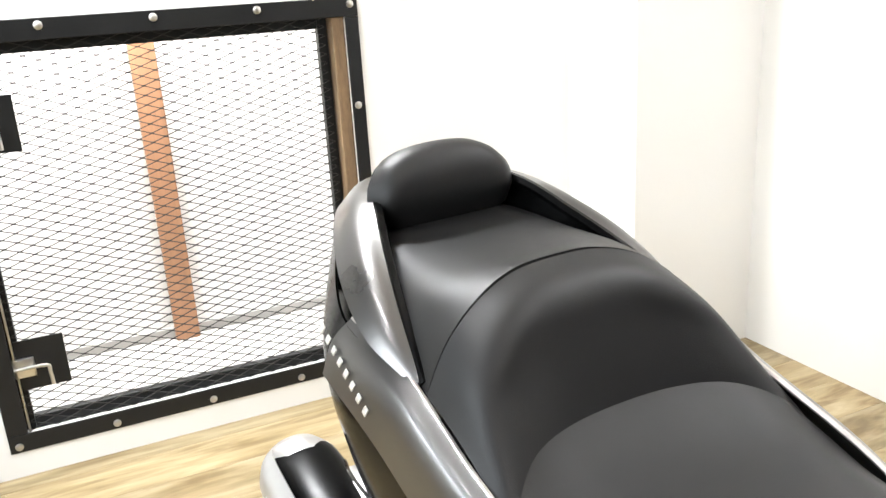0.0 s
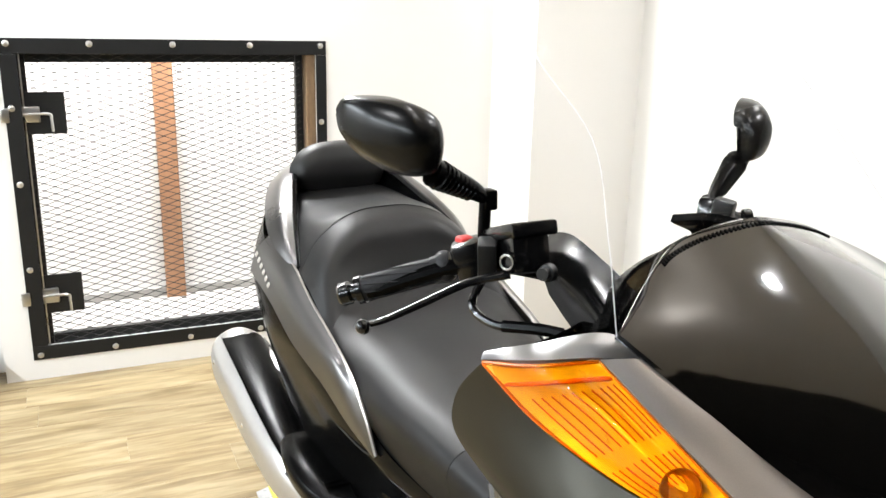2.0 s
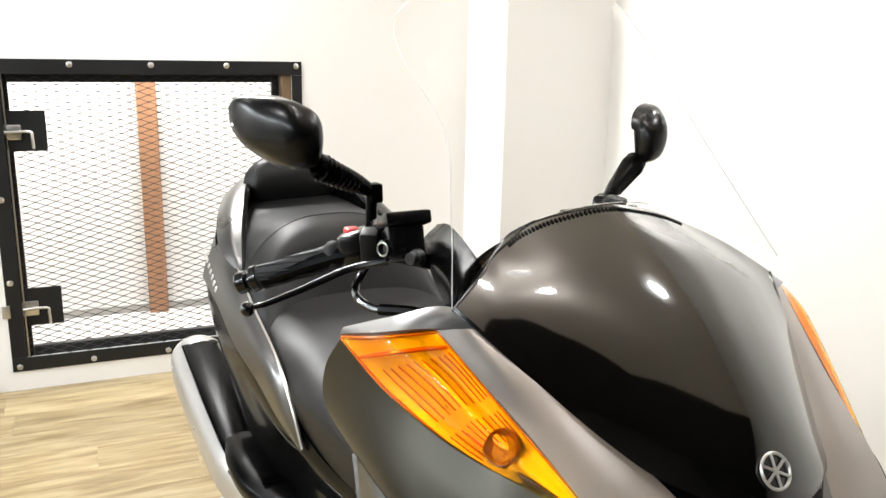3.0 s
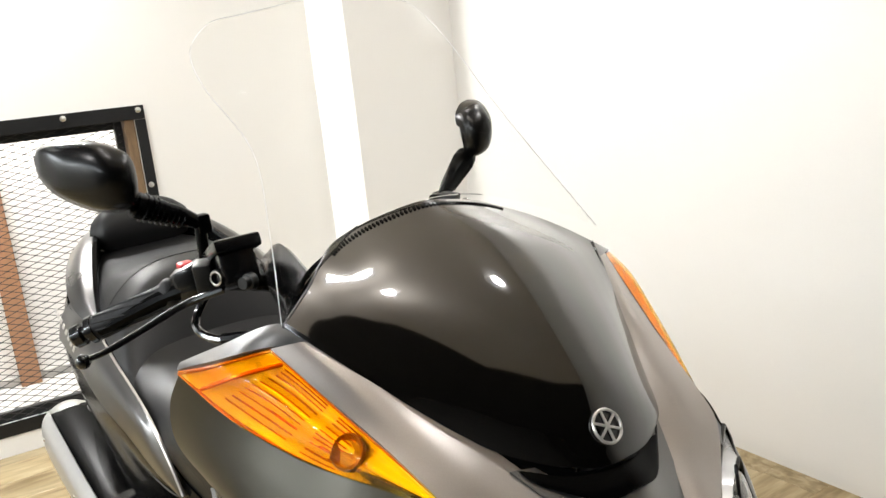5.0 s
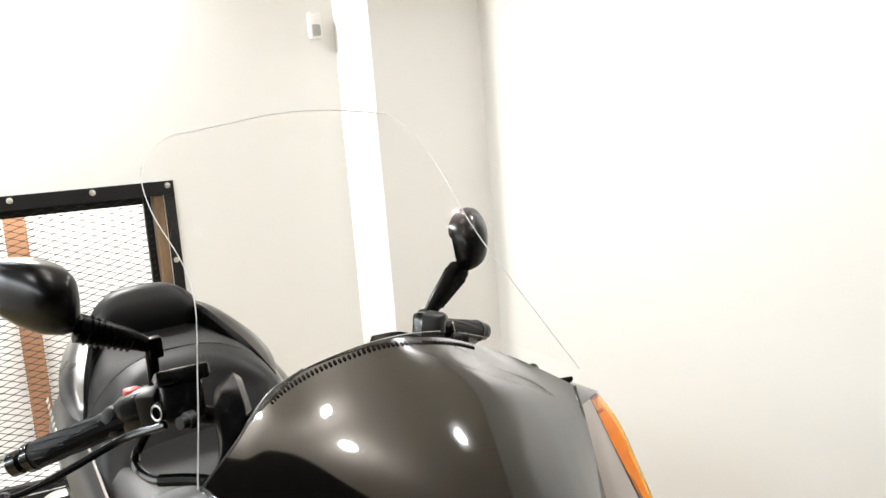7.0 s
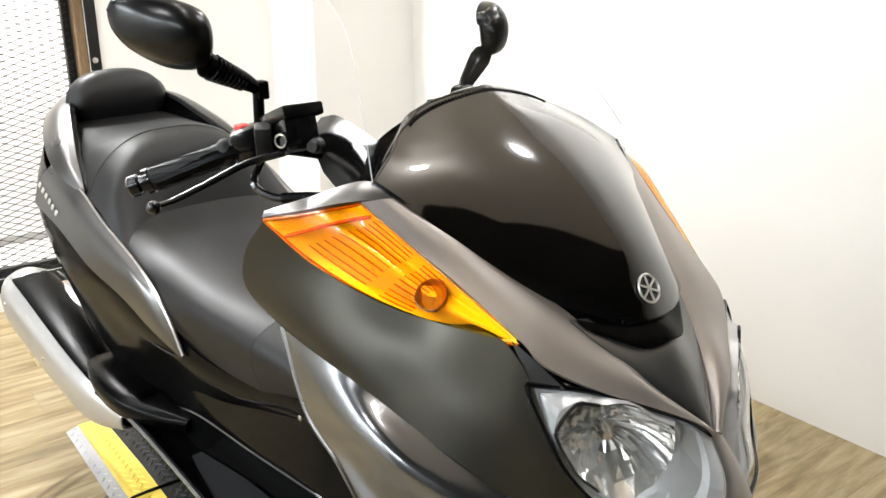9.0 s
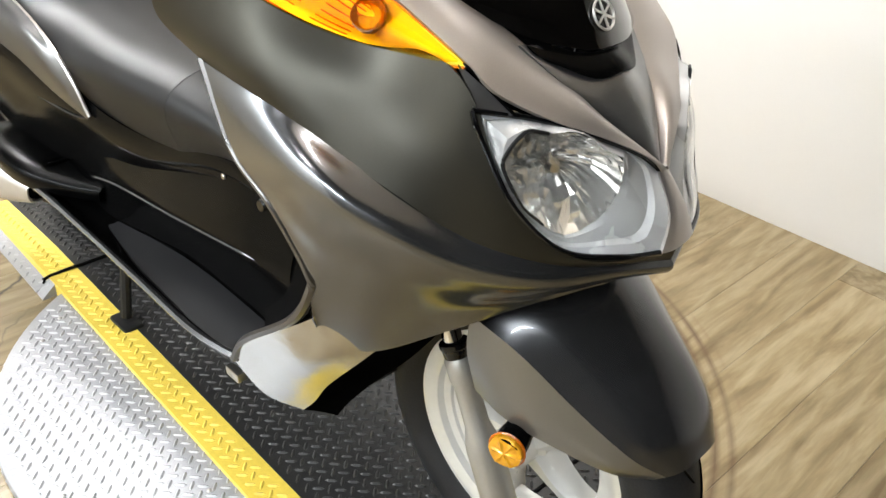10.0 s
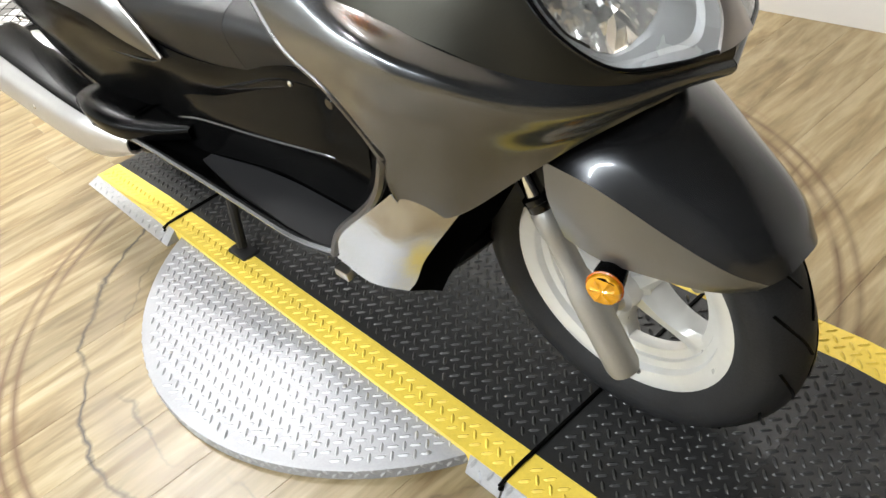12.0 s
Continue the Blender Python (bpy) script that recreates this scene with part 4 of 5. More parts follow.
    # Same body paint as the side; the paler tone stands for reflected light.
    panel("fairing_corner", leaned([[(.009, .177, .950), (.0095, .1775, .949), (.010, .178, .948)], [(.036, .167, .931), (.033, .173, .929), (.029, .180, .927)], [(.065, .152, .906), (.052, .170, .908), (.040, .185, .912)]], s), M_FLANK, scooter, s, flip=True, label="fairing corner by the lamp, sheen in its grey")
    # Top panel coloured paler to carry its sheen.
    panel("fairing_top", leaned(FAIRING_TOP, s), M_FLANK, scooter, s, label="satin grey top panel, toned paler for its sheen")
    head = panel("headlight", leaned(LENS, s), M_CLEAR, scooter, s, thick=0.003, nu=8, nv=8, flip=True, label="clear headlight lens")
    head.visible_shadow = False
    panel("bucket", back(leaned(LENS, s), -0.085, -0.006, 0.0), M_GLOSSBLACK, head, s, thick=0.003, flip=True, label="dark headlight bucket")
    c = Vector((0.062, s * 0.092, 0.838 - (0.008 if s > 0 else 0)))
    d = Vector((0.80, s * 0.50, 0.06)).normalized()
    up = (Vector((0, 0, 1)) - d * d.z).normalized()
    side = d.cross(up)
    outline = edge(leaned(LENS, s), s, "start") + edge(leaned(LENS, s), s, "last")[1:] + edge(leaned(LENS, s), s, "end")[::-1][1:] + edge(leaned(LENS, s), s, "first")[::-1][1:-1]
    outline = cr_points(outline + outline[:1], 6)[:-1]
    polar = sorted((math.atan2((p - c).dot(up), (p - c).dot(side)), p) for p in outline)
    mouth = []
    for a, p in polar:
        flat_r = math.hypot((p - c).dot(up), (p - c).dot(side))
        r = min(max(0.86 * flat_r, 0.050), 0.068)
        mouth.append((side * (r * math.cos(a)) + up * (r * math.sin(a)), p))
    # faceted bowl
    bm = bmesh.new()
    pick = mouth[::2]
    rings = [[bm.verts.new(c + v * f + d * (0.052 * f ** 2.2 + 0.0022 * ((k + j) % 2))) for k, (v, _) in enumerate(pick)] for j, f in enumerate((0.12, 0.30, 0.48, 0.66, 0.83, 1.0))]
    for p, q in zip(rings, rings[1:]):
        for k in range(len(pick)):
            bm.faces.new((p[k - 1], p[k], q[k], q[k - 1]))
    bm.faces.new(rings[0])
    bmesh.ops.recalc_face_normals(bm, faces=bm.faces)
    part("reflector_bowl", bm, M_SILVERED, head, "faceted silvered reflector bowl", smooth=False)
    for k in range(-4, 5):
        pts = []
        for h in (0.014, 0.022, 0.030, 0.037):
            q = side * (0.0115 * k) + up * h
            if q.length < 0.050:
                pts.append(c + q + d * (0.052 * (q.length / 0.060) ** 2.2 + 0.002))
        if len(pts) > 1:
            part("reflector_flute", tube(pts, 0.0040, n=8, spans=3), M_SILVERED, head)
    # pale bezel from the bowl out to the lens outline
    bm = bmesh.new()
    rows = []
    for v, p in mouth:
        q, p = c + v + d * 0.052, p - d * 0.006
        rows.append([bm.verts.new(w) for w in (q, q.lerp(p, 0.15) + d * 0.002, q.lerp(p, 0.60) - d * 0.004, q.lerp(p, 0.70) + d * 0.001, p)])
    for k in range(len(rows)):
        a, b_ = rows[k - 1], rows[k]
        for m_ in range(4):
            bm.faces.new((a[m_], b_[m_], b_[m_ + 1], a[m_ + 1]))
    bmesh.ops.remove_doubles(bm, verts=bm.verts, dist=1e-5)
    bmesh.ops.recalc_face_normals(bm, faces=bm.faces)
    part("bezel", bm, M_SURROUND, head, "pale satin headlight bezel", angle=25)
    bm = bmesh.new()
    add_turned(bm, [(0, 0.009), (0.7, 0.009), (0.8, 0.007), (1, 0.005)], c + d * 0.006, c + d * 0.030, 16)
    part("bulb_cap", bm, M_CHROME, head)
    arc = [c + v + d * 0.053 for v, p in mouth if v.dot(side) * -s > 0.012]
    part("bowl_rim", tube(arc, 0.0022, n=6, spans=2), M_DARKSTEEL, head, "dark bowl rim")
    c2 = Vector((0.038, s * 0.142, 0.888 - (0.012 if s > 0 else 0)))
    bm = bmesh.new()
    add_turned(bm, [(0, 0.004), (0.4, 0.014), (1, 0.019), (1, 0.021), (0.3, 0.017)], c2, c2 + d * 0.025, 20)
    part("position_lamp", bm, M_SILVERED, head, "small silvered position lamp", angle=10)
    for w in ("start", "first", "end"):
        gasket("gasket", edge(leaned(LENS, s), s, w), 0.0030, M_GLOSSBLACK, head)
    panel("side_body", SIDE_BODY, M_SIDE, scooter, s, nu=8, nv=8, flip=True, label="dark graphite rear side panel")
    panel("tail_cover", TAIL, M_TAIL, scooter, s, nu=8, flip=True, label="satin grey tail cover and grab rail")
    gasket("tail_seam", [(x + 0.004, w - s * 0.004, z - 0.004) for x, w, z in edge(TAIL, s, "start")], 0.009, M_BLACK)
    panel("tail_liner", [[(x + 0.003, w + 0.004, z - 0.006), (x + 0.004, w - 0.002, z - 0.045), (x + 0.006, w - 0.012, z - 0.10)] for x, w, z in [r[0] for r in TAIL[1:5]]], M_BLACK, scooter, s, label="black inner side of the tail cover")
    panel("side_stripe", STRIPE, M_TAIL, scooter, s, nu=8, nv=6, flip=True, label="satin grey upper side panel")
    gasket("stripe_edge", [(x, w + s * 0.001, z) for x, w, z in edge(STRIPE, s, "start")], 0.004, M_SILVER)
    gasket("side_crease", [(-1.66, s * .214, .545), (-1.5, s * .246, .60), (-1.2, s * .236, .60), (-.94, s * .216, .592), (-.87, s * .202, .60)], 0.003, M_GLOSSBLACK)
    panel("inner_shield", INNER_SHIELD, M_BLACK, scooter, s, nu=8, nv=8, label="black moulded leg shield")
    panel("chin_cover", CHIN, M_CHIN, scooter, s, nu=8, label="bright silver chin cover")
    # The lip's black includes the shade behind the chin cover.
    panel("chin_lip", [[r[-1], ((r[-1][0] + q[0]) / 2, (r[-1][1] + q[1]) / 2 - 0.002, (r[-1][2] + q[2]) / 2), q] for r, q in zip(CHIN, ((-.222, .175, .312), (-.192, .172, .362), (-.142, .170, .430), (-.072, .165, .517), (-.02, .16, .59)))], M_PIT, scooter, s, nu=8, label="black inner lip behind the chin cover, shade in its colour")
    panel("floorboard", FLOORBOARD, M_BLACK, scooter, s, nu=8, flip=True, label="black moulded footboard")
    panel("foot_mat", [[(x0, wo, .3805), (x0, (wo + wi) / 2, .3795), (x0, wi, .3805)] for x0, wo, wi in ((-.385, .252, .172), (-.47, .258, .168), (-.60, .25, .165), (-.72, .242, .172), (-.87, .216, .196))], M_FOOTMAT, scooter, s, thick=0.006, flip=True, label="ribbed grey rubber foot mat")
    gasket("footboard_trim", [(-.335, s * .27, .41), (-.45, s * .282, .404), (-.62, s * .278, .404), (-.85, s * .272, .404), (-1.04, s * .275, .412), (-1.18, s * .297, .424)], 0.006, M_SATIN)
    panel("tunnel", TUNNEL, M_SIDE, scooter, s, nu=8, flip=True, label="black centre tunnel cover")
    # Highlight along the tunnel's ridge, made as a lighter grey bar.
    gasket("tunnel_edge", [(-.41, s * .177, .509), (-.46, s * .183, .508), (-.65, s * .187, .486), (-.78, s * .187, .471), (-.89, s * .190, .458), (-1.02, s * .199, .43)], 0.0030, M_FENDER)
    rest = panel("passenger_footrest", [
        [(-1.26, .20, .470), (-1.26, .262, .472), (-1.26, .287, .458), (-1.26, .285, .415)],
        [(-1.17, .195, .474), (-1.17, .270, .474), (-1.17, .302, .458), (-1.17, .298, .418)],
        [(-1.06, .19, .462), (-1.06, .258, .460), (-1.06, .290, .446), (-1.06, .286, .412)],
        [(-.97, .187, .450), (-.97, .225, .446), (-.97, .246, .434), (-.97, .244, .412)],
        [(-.91, .186, .440), (-.91, .200, .436), (-.91, .206, .428), (-.91, .206, .41)]], M_BLACK, scooter, s, thick=0.008, flip=True, label="black moulded passenger footrest")
    for k in range(8):
        part("grip_rib", box((-1.15 + 0.017 * k, s * .232 - 0.022, .462), (-1.144 + 0.017 * k, s * .232 + 0.022, .4735 - 0.0019 * k), 0.0012), M_BLACK, rest)
    # under-belly
    panel("belly", [[(-.26, .215, .33), (-.25, .12, .30), (-.25, 0, .29)], [(-.6, .24, .35), (-.6, .12, .25), (-.6, 0, .24)], [(-1.0, .24, .37), (-1.0, .12, .27), (-1.0, 0, .26)], [(-1.3, .2, .42), (-1.3, .12, .36), (-1.3, 0, .34)]], M_DARKSTEEL, scooter, s, label="dark under-belly")
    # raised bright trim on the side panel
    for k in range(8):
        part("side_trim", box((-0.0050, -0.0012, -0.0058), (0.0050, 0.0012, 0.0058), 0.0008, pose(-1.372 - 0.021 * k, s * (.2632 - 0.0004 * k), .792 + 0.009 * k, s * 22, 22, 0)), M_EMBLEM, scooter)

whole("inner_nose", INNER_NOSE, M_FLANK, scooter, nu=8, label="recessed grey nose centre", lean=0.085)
whole("lens_divider", [[(.1500, 0, .826), (.1495, .003, .826), (.148, .006, .826)], [(.179, 0, .785), (.1785, .007, .785), (.176, .014, .785)], [(.187, 0, .746), (.1865, .016, .746), (.183, .031, .747)]], M_SILVER, scooter, thick=0.006, nu=6, nv=4, label="warm silver divider between the headlights", flip=True)
COWL_LEFT = [[(x, w * f, z - 0.085 * w) for x, w, z in r] for r, f in zip(COWL, (1, 1, 1.03, 1.18, 1.45, 1.5))]
cowl_grid = patch([[(x, -w, z) for x, w, z in r[:0:-1]] + q for r, q in zip(COWL, COWL_LEFT)], 8, 8)
bm = bmesh.new()
add_shell(bm, cowl_grid, 0.004)
part("cowl", bm, M_COWL, scooter, "smoked glossy front cowl", angle=50)
SCREEN = [
    [(-.226, 0, 1.174), (-.232, .052, 1.169), (-.234, .105, 1.156), (-.205, .164, 1.131), (-.172, .221, 1.097)],
    [(-.268, 0, 1.22), (-.268, .05, 1.217), (-.262, .10, 1.208), (-.245, .15, 1.193), (-.226, .195, 1.176)],
    [(-.305, 0, 1.285), (-.306, .05, 1.283), (-.306, .09, 1.278), (-.300, .135, 1.27), (-.29, .172, 1.262)],
    [(-.345, 0, 1.355), (-.347, .05, 1.353), (-.354, .095, 1.348), (-.366, .14, 1.341), (-.378, .182, 1.335)],
    [(-.37, 0, 1.40), (-.374, .048, 1.398), (-.386, .092, 1.394), (-.403, .135, 1.388), (-.422, .176, 1.38)],
    [(-.385, 0, 1.425), (-.39, .045, 1.423), (-.4, .08, 1.419), (-.412, .112, 1.415), (-.428, .145, 1.41)]]
screen = whole("windscreen", SCREEN, M_SCREEN, scooter, thick=0.0013, nu=6, nv=6, label="tall clear acrylic windscreen")
screen.visible_shadow = False
rim_line = [(x, -w, z) for x, w, z in [r[-1] for r in SCREEN[:-1]]] + [(x, -w, z) for x, w, z in SCREEN[-1][:0:-1]] + [(x, w, z) for x, w, z in SCREEN[-1]] + [(x, w, z) for x, w, z in [r[-1] for r in SCREEN[-2::-1]]]
part("polished_edge", tube(rim_line, 0.0006, n=5, spans=6), M_EDGE, screen, "pale polished screen edge")


def on_cowl(i, j, lift=0.0):
    """A place on the cowl, its outward direction and the direction down the cowl."""
    p = cowl_grid[i][j]
    down = (cowl_grid[i + 1][j] - cowl_grid[max(i - 1, 0)][j]).normalized()
    across = (cowl_grid[i][j + 1] - cowl_grid[i][j - 1]).normalized()
    n = down.cross(across).normalized()
    if n.z < 0:
        n = -n
    return p + n * lift, n, down


bm = bmesh.new()
for j in range(22, 71):
    p, n, down = on_cowl(1, j, 0.0008)
    side = n.cross(down).normalized()
    add_box(bm, (-0.0012, -0.0027, -0.0008), (0.0012, 0.0027, 0.0008), 0, Matrix.Translation(p) @ Matrix((side, down, n)).transposed().to_4x4())
part("brow_trim", bm, M_BLACK, scooter, "black serrated brow trim", smooth=False)
# black lip and duct beneath the cowl
whole("cowl_lip", [[(.064, 0, .939), (.06, .025, .939), (.046, .045, .942), (-.010, .101, .966)], [(.066, 0, .929), (.062, .02, .929), (.048, .048, .928), (.0, .092, .950)], [(.03, 0, .925), (.025, .02, .925), (.01, .05, .928), (-.02, .085, .945)]], M_BLACK, scooter, label="black lip beneath the cowl", lean=0.085)
whole("duct", [[(.064, 0, .938), (.052, .045, .938), (.024, .09, .952)], [(.078, 0, .930), (.068, .042, .927), (.034, .086, .944)], [(.088, 0, .9215), (.078, .036, .9185), (.042, .078, .9365)]], M_BLACK, scooter, thick=0.003, label="black duct beneath the cowl tip", lean=0.085)
for s in (-1, 1):
    gasket("nose_crease", [(x, w, z + 0.001) for x, w, z in edge(leaned(NOSE, s), s, "end")[3:]], 0.0012)
# round badge: plain ring and disc
em, ed, _ = on_cowl(31, 48, 0.002)
fr = frame_at(em, ed)
ring = part("badge", tube([fr @ Vector((0.0165 * math.cos(a), 0.0165 * math.sin(a), 0)) for a in [2 * math.pi * k / 24 for k in range(25)]], 0.0016, n=6, spans=2), M_EMBLEM, scooter, "plain round silver badge")
for k in range(3):
    part("bar", box((-0.0155, -0.0013, -0.0008), (0.0155, 0.0013, 0.0012), 0.0004, fr @ pose(0, 0, 0, 0, 0, 30 + 60 * k)), M_EMBLEM, ring)

# --- seat
def seat_part(name, rows, label, mat=M_LEATHER):
    return whole(name, rows, mat, scooter, thick=0.012, nu=8, nv=8, label=label)


def mix_rows(a, b, f):
    return [tuple(p + (q - p) * f for p, q in zip(u, v)) for u, v in zip(a, b)]


seat_part("seat_nose", SEAT[:3], "black vinyl seat nose")
seat_part("rider_seat", SEAT[2:7], "smooth black vinyl rider seat")
seat_part("seat_bolster", SEAT[6:10], "black vinyl backrest bolster with stitched sides")
seat_part("passenger_seat", SEAT[9:], "smooth black vinyl passenger seat")
bolster_grid = patch([[(x, -w, z) for x, w, z in r[:0:-1]] + [(x, w, z) for x, w, z in r] for r in SEAT[6:10]], 8, 8)
for s in (-1, 1):
    centre = Vector((-1.40, 0, .75))
    for shift, r, mt, nm in ((0, 0.0022, M_LEATHER, "piping"), (-0.9, 0.0011, M_THREAD, "stitching"), (0.9, 0.0011, M_THREAD, "stitching")):
        pts = []
        for i in range(0, 18):
            o_ = 18.0 - 9.0 * i / 17 + shift
            k0 = int(o_)
            p = bolster_grid[i][32 + s * k0].lerp(bolster_grid[i][32 + s * (k0 + 1)], o_ - k0)
            pts.append(p + (p - centre).normalized() * (0.0006 if mt is M_LEATHER else 0.0012))
        part(nm, tube(pts, r, n=6, spans=2), mt, scooter)
    part("piping", tube([(x, s * w, z + 0.0006) for x, w, z in SEAT[9][::-1]], 0.0015, n=6), M_LEATHER, scooter)
    part("seat_gap", tube([(-.40, s * .150, .618), (-.525, s * .161, .619), (-.666, s * .172, .579), (-.78, s * .177, .556), (-.88, s * .198, .59), (-.95, s * .2, .655), (-1.06, s * .203, .725), (-1.21, s * .204, .795), (-1.30, s * .204, .838)], 0.0045, n=6), M_BLACK, scooter)
part("piping", tube([(x, s * w, z + 0.0015) for s, row in ((1, SEAT[6][:0:-1]), (-1, SEAT[6])) for x, w, z in row], 0.0016, n=6), M_LEATHER, scooter)
part("piping", tube([(-.62, .176, .68), (-.62, .146, .721), (-.62, .09, .734), (-.62, 0, .736), (-.62, -.09, .734), (-.62, -.146, .721), (-.62, -.176, .68)], 0.0014, n=6), M_LEATHER, scooter)
bm = bmesh.new()
add_turned(bm, [(0, .012), (.6, .012), (1, .009)], (-.408, -.150, .60), (-.408, -.160, .60), 20)
part("lock_plug", bm, M_GLOSSBLACK, scooter, "round black plug")
part("seat_screw", rod((-.50, -.150, .615), (-.50, -.165, .616), 0.005), M_STEEL, scooter)

# passenger backrest
REST = [
    [(-1.60, 0, .945), (-1.60, .06, .945), (-1.605, .10, .95), (-1.62, .118, .962)],
    [(-1.585, 0, .985), (-1.586, .06, .985), (-1.592, .105, .985), (-1.625, .130, .985)],
    [(-1.592, 0, 1.025), (-1.593, .06, 1.023), (-1.6, .10, 1.018), (-1.632, .124, 1.012)],
    [(-1.615, 0, 1.055), (-1.616, .055, 1.052), (-1.623, .09, 1.042), (-1.643, .108, 1.03)],
    [(-1.65, 0, 1.062), (-1.652, .05, 1.058), (-1.656, .08, 1.047), (-1.66, .095, 1.035)],
    [(-1.68, 0, 1.04), (-1.68, .05, 1.038), (-1.678, .08, 1.03), (-1.672, .1, 1.02)],
    [(-1.69, 0, .99), (-1.69, .05, .99), (-1.685, .09, .99), (-1.675, .112, .985)],
    [(-1.67, 0, .94), (-1.67, .05, .94), (-1.665, .085, .945), (-1.655, .105, .955)]]
whole("backrest_pad", REST, M_LEATHER, scooter, thick=0.03, nu=6, nv=6, flip=True, label="rounded black vinyl backrest pad")
part("backrest_mount", box((-1.70, -0.09, .90), (-1.61, 0.09, .955), 0.012), M_BLACK, scooter)
whole("tail_deck", [[(-1.60, 0, .925), (-1.60, .08, .925), (-1.60, .15, .915)], [(-1.72, 0, .955), (-1.72, .07, .955), (-1.72, .11, .95)], [(-1.80, 0, .965), (-1.80, .04, .965), (-1.79, .06, .96)]], M_BLACK, scooter, label="black tail deck")

# --- exhaust
def exhaust():
    AX = [(-1.12, .25, .362), (-1.24, .252, .37), (-1.40, .254, .39), (-1.60, .256, .425), (-1.76, .258, .452), (-1.81, .258, .460)]
    W = [.012, .05, .062, .07, .072, .06]
    H = [.012, .05, .06, .068, .07, .058]

    def sq(v):
        return math.copysign(abs(v) ** 0.72, v)

    def arc(a0, a1, n, grow=0.0):
        rows = []
        for (x, w, z), hw, hh in zip(AX, W, H):
            rows.append([(x, -(w + (hw + grow) * sq(math.cos(radians(a)))), z + (hh + grow) * sq(math.sin(radians(a)))) for a in [a0 + (a1 - a0) * k / n for k in range(n + 1)]])
        return rows

    bm = bmesh.new()
    add_shell(bm, patch(arc(0, 360, 12), 6, 3), 0.003)
    ex = part("exhaust", bm, M_BLACK, scooter, "black silencer with satin silver cover")
    bm = bmesh.new()
    add_shell(bm, patch(arc(-95, 58, 7, 0.008), 6, 4), 0.004)
    part("heat_cover", bm, M_EXH, ex, "satin silver heat cover")
    bm = bmesh.new()
    add_turned(bm, [(0, .074), (0.35, .077), (0.75, .066), (1, .04)], (-1.78, -.260, .455), (-1.85, -.262, .467), 36)
    part("end_cap", bm, M_EXH, ex, "rounded silver end cap")
    screw(ex, (-1.467, -.328, .409), (0, -1, 0), 0.008, M_CHROME)
    screw(ex, (-1.74, -.338, .47), (0, -1, 0), 0.008, M_CHROME)
    bm = bmesh.new()
    add_turned(bm, [(0, .008), (.12, .03), (.4, .042), (.75, .04), (1, .02)], (-1.74, -.192, .47), (-1.56, -.196, .44), 28)
    part("inner_cover", bm, M_EXH, ex, "pale rounded inboard cover")
    part("pipe", tube([(-1.24, -.26, .37), (-1.1, -.2, .33), (-0.95, -.1, .30)], 0.024, n=12), M_DARKSTEEL, ex)


exhaust()


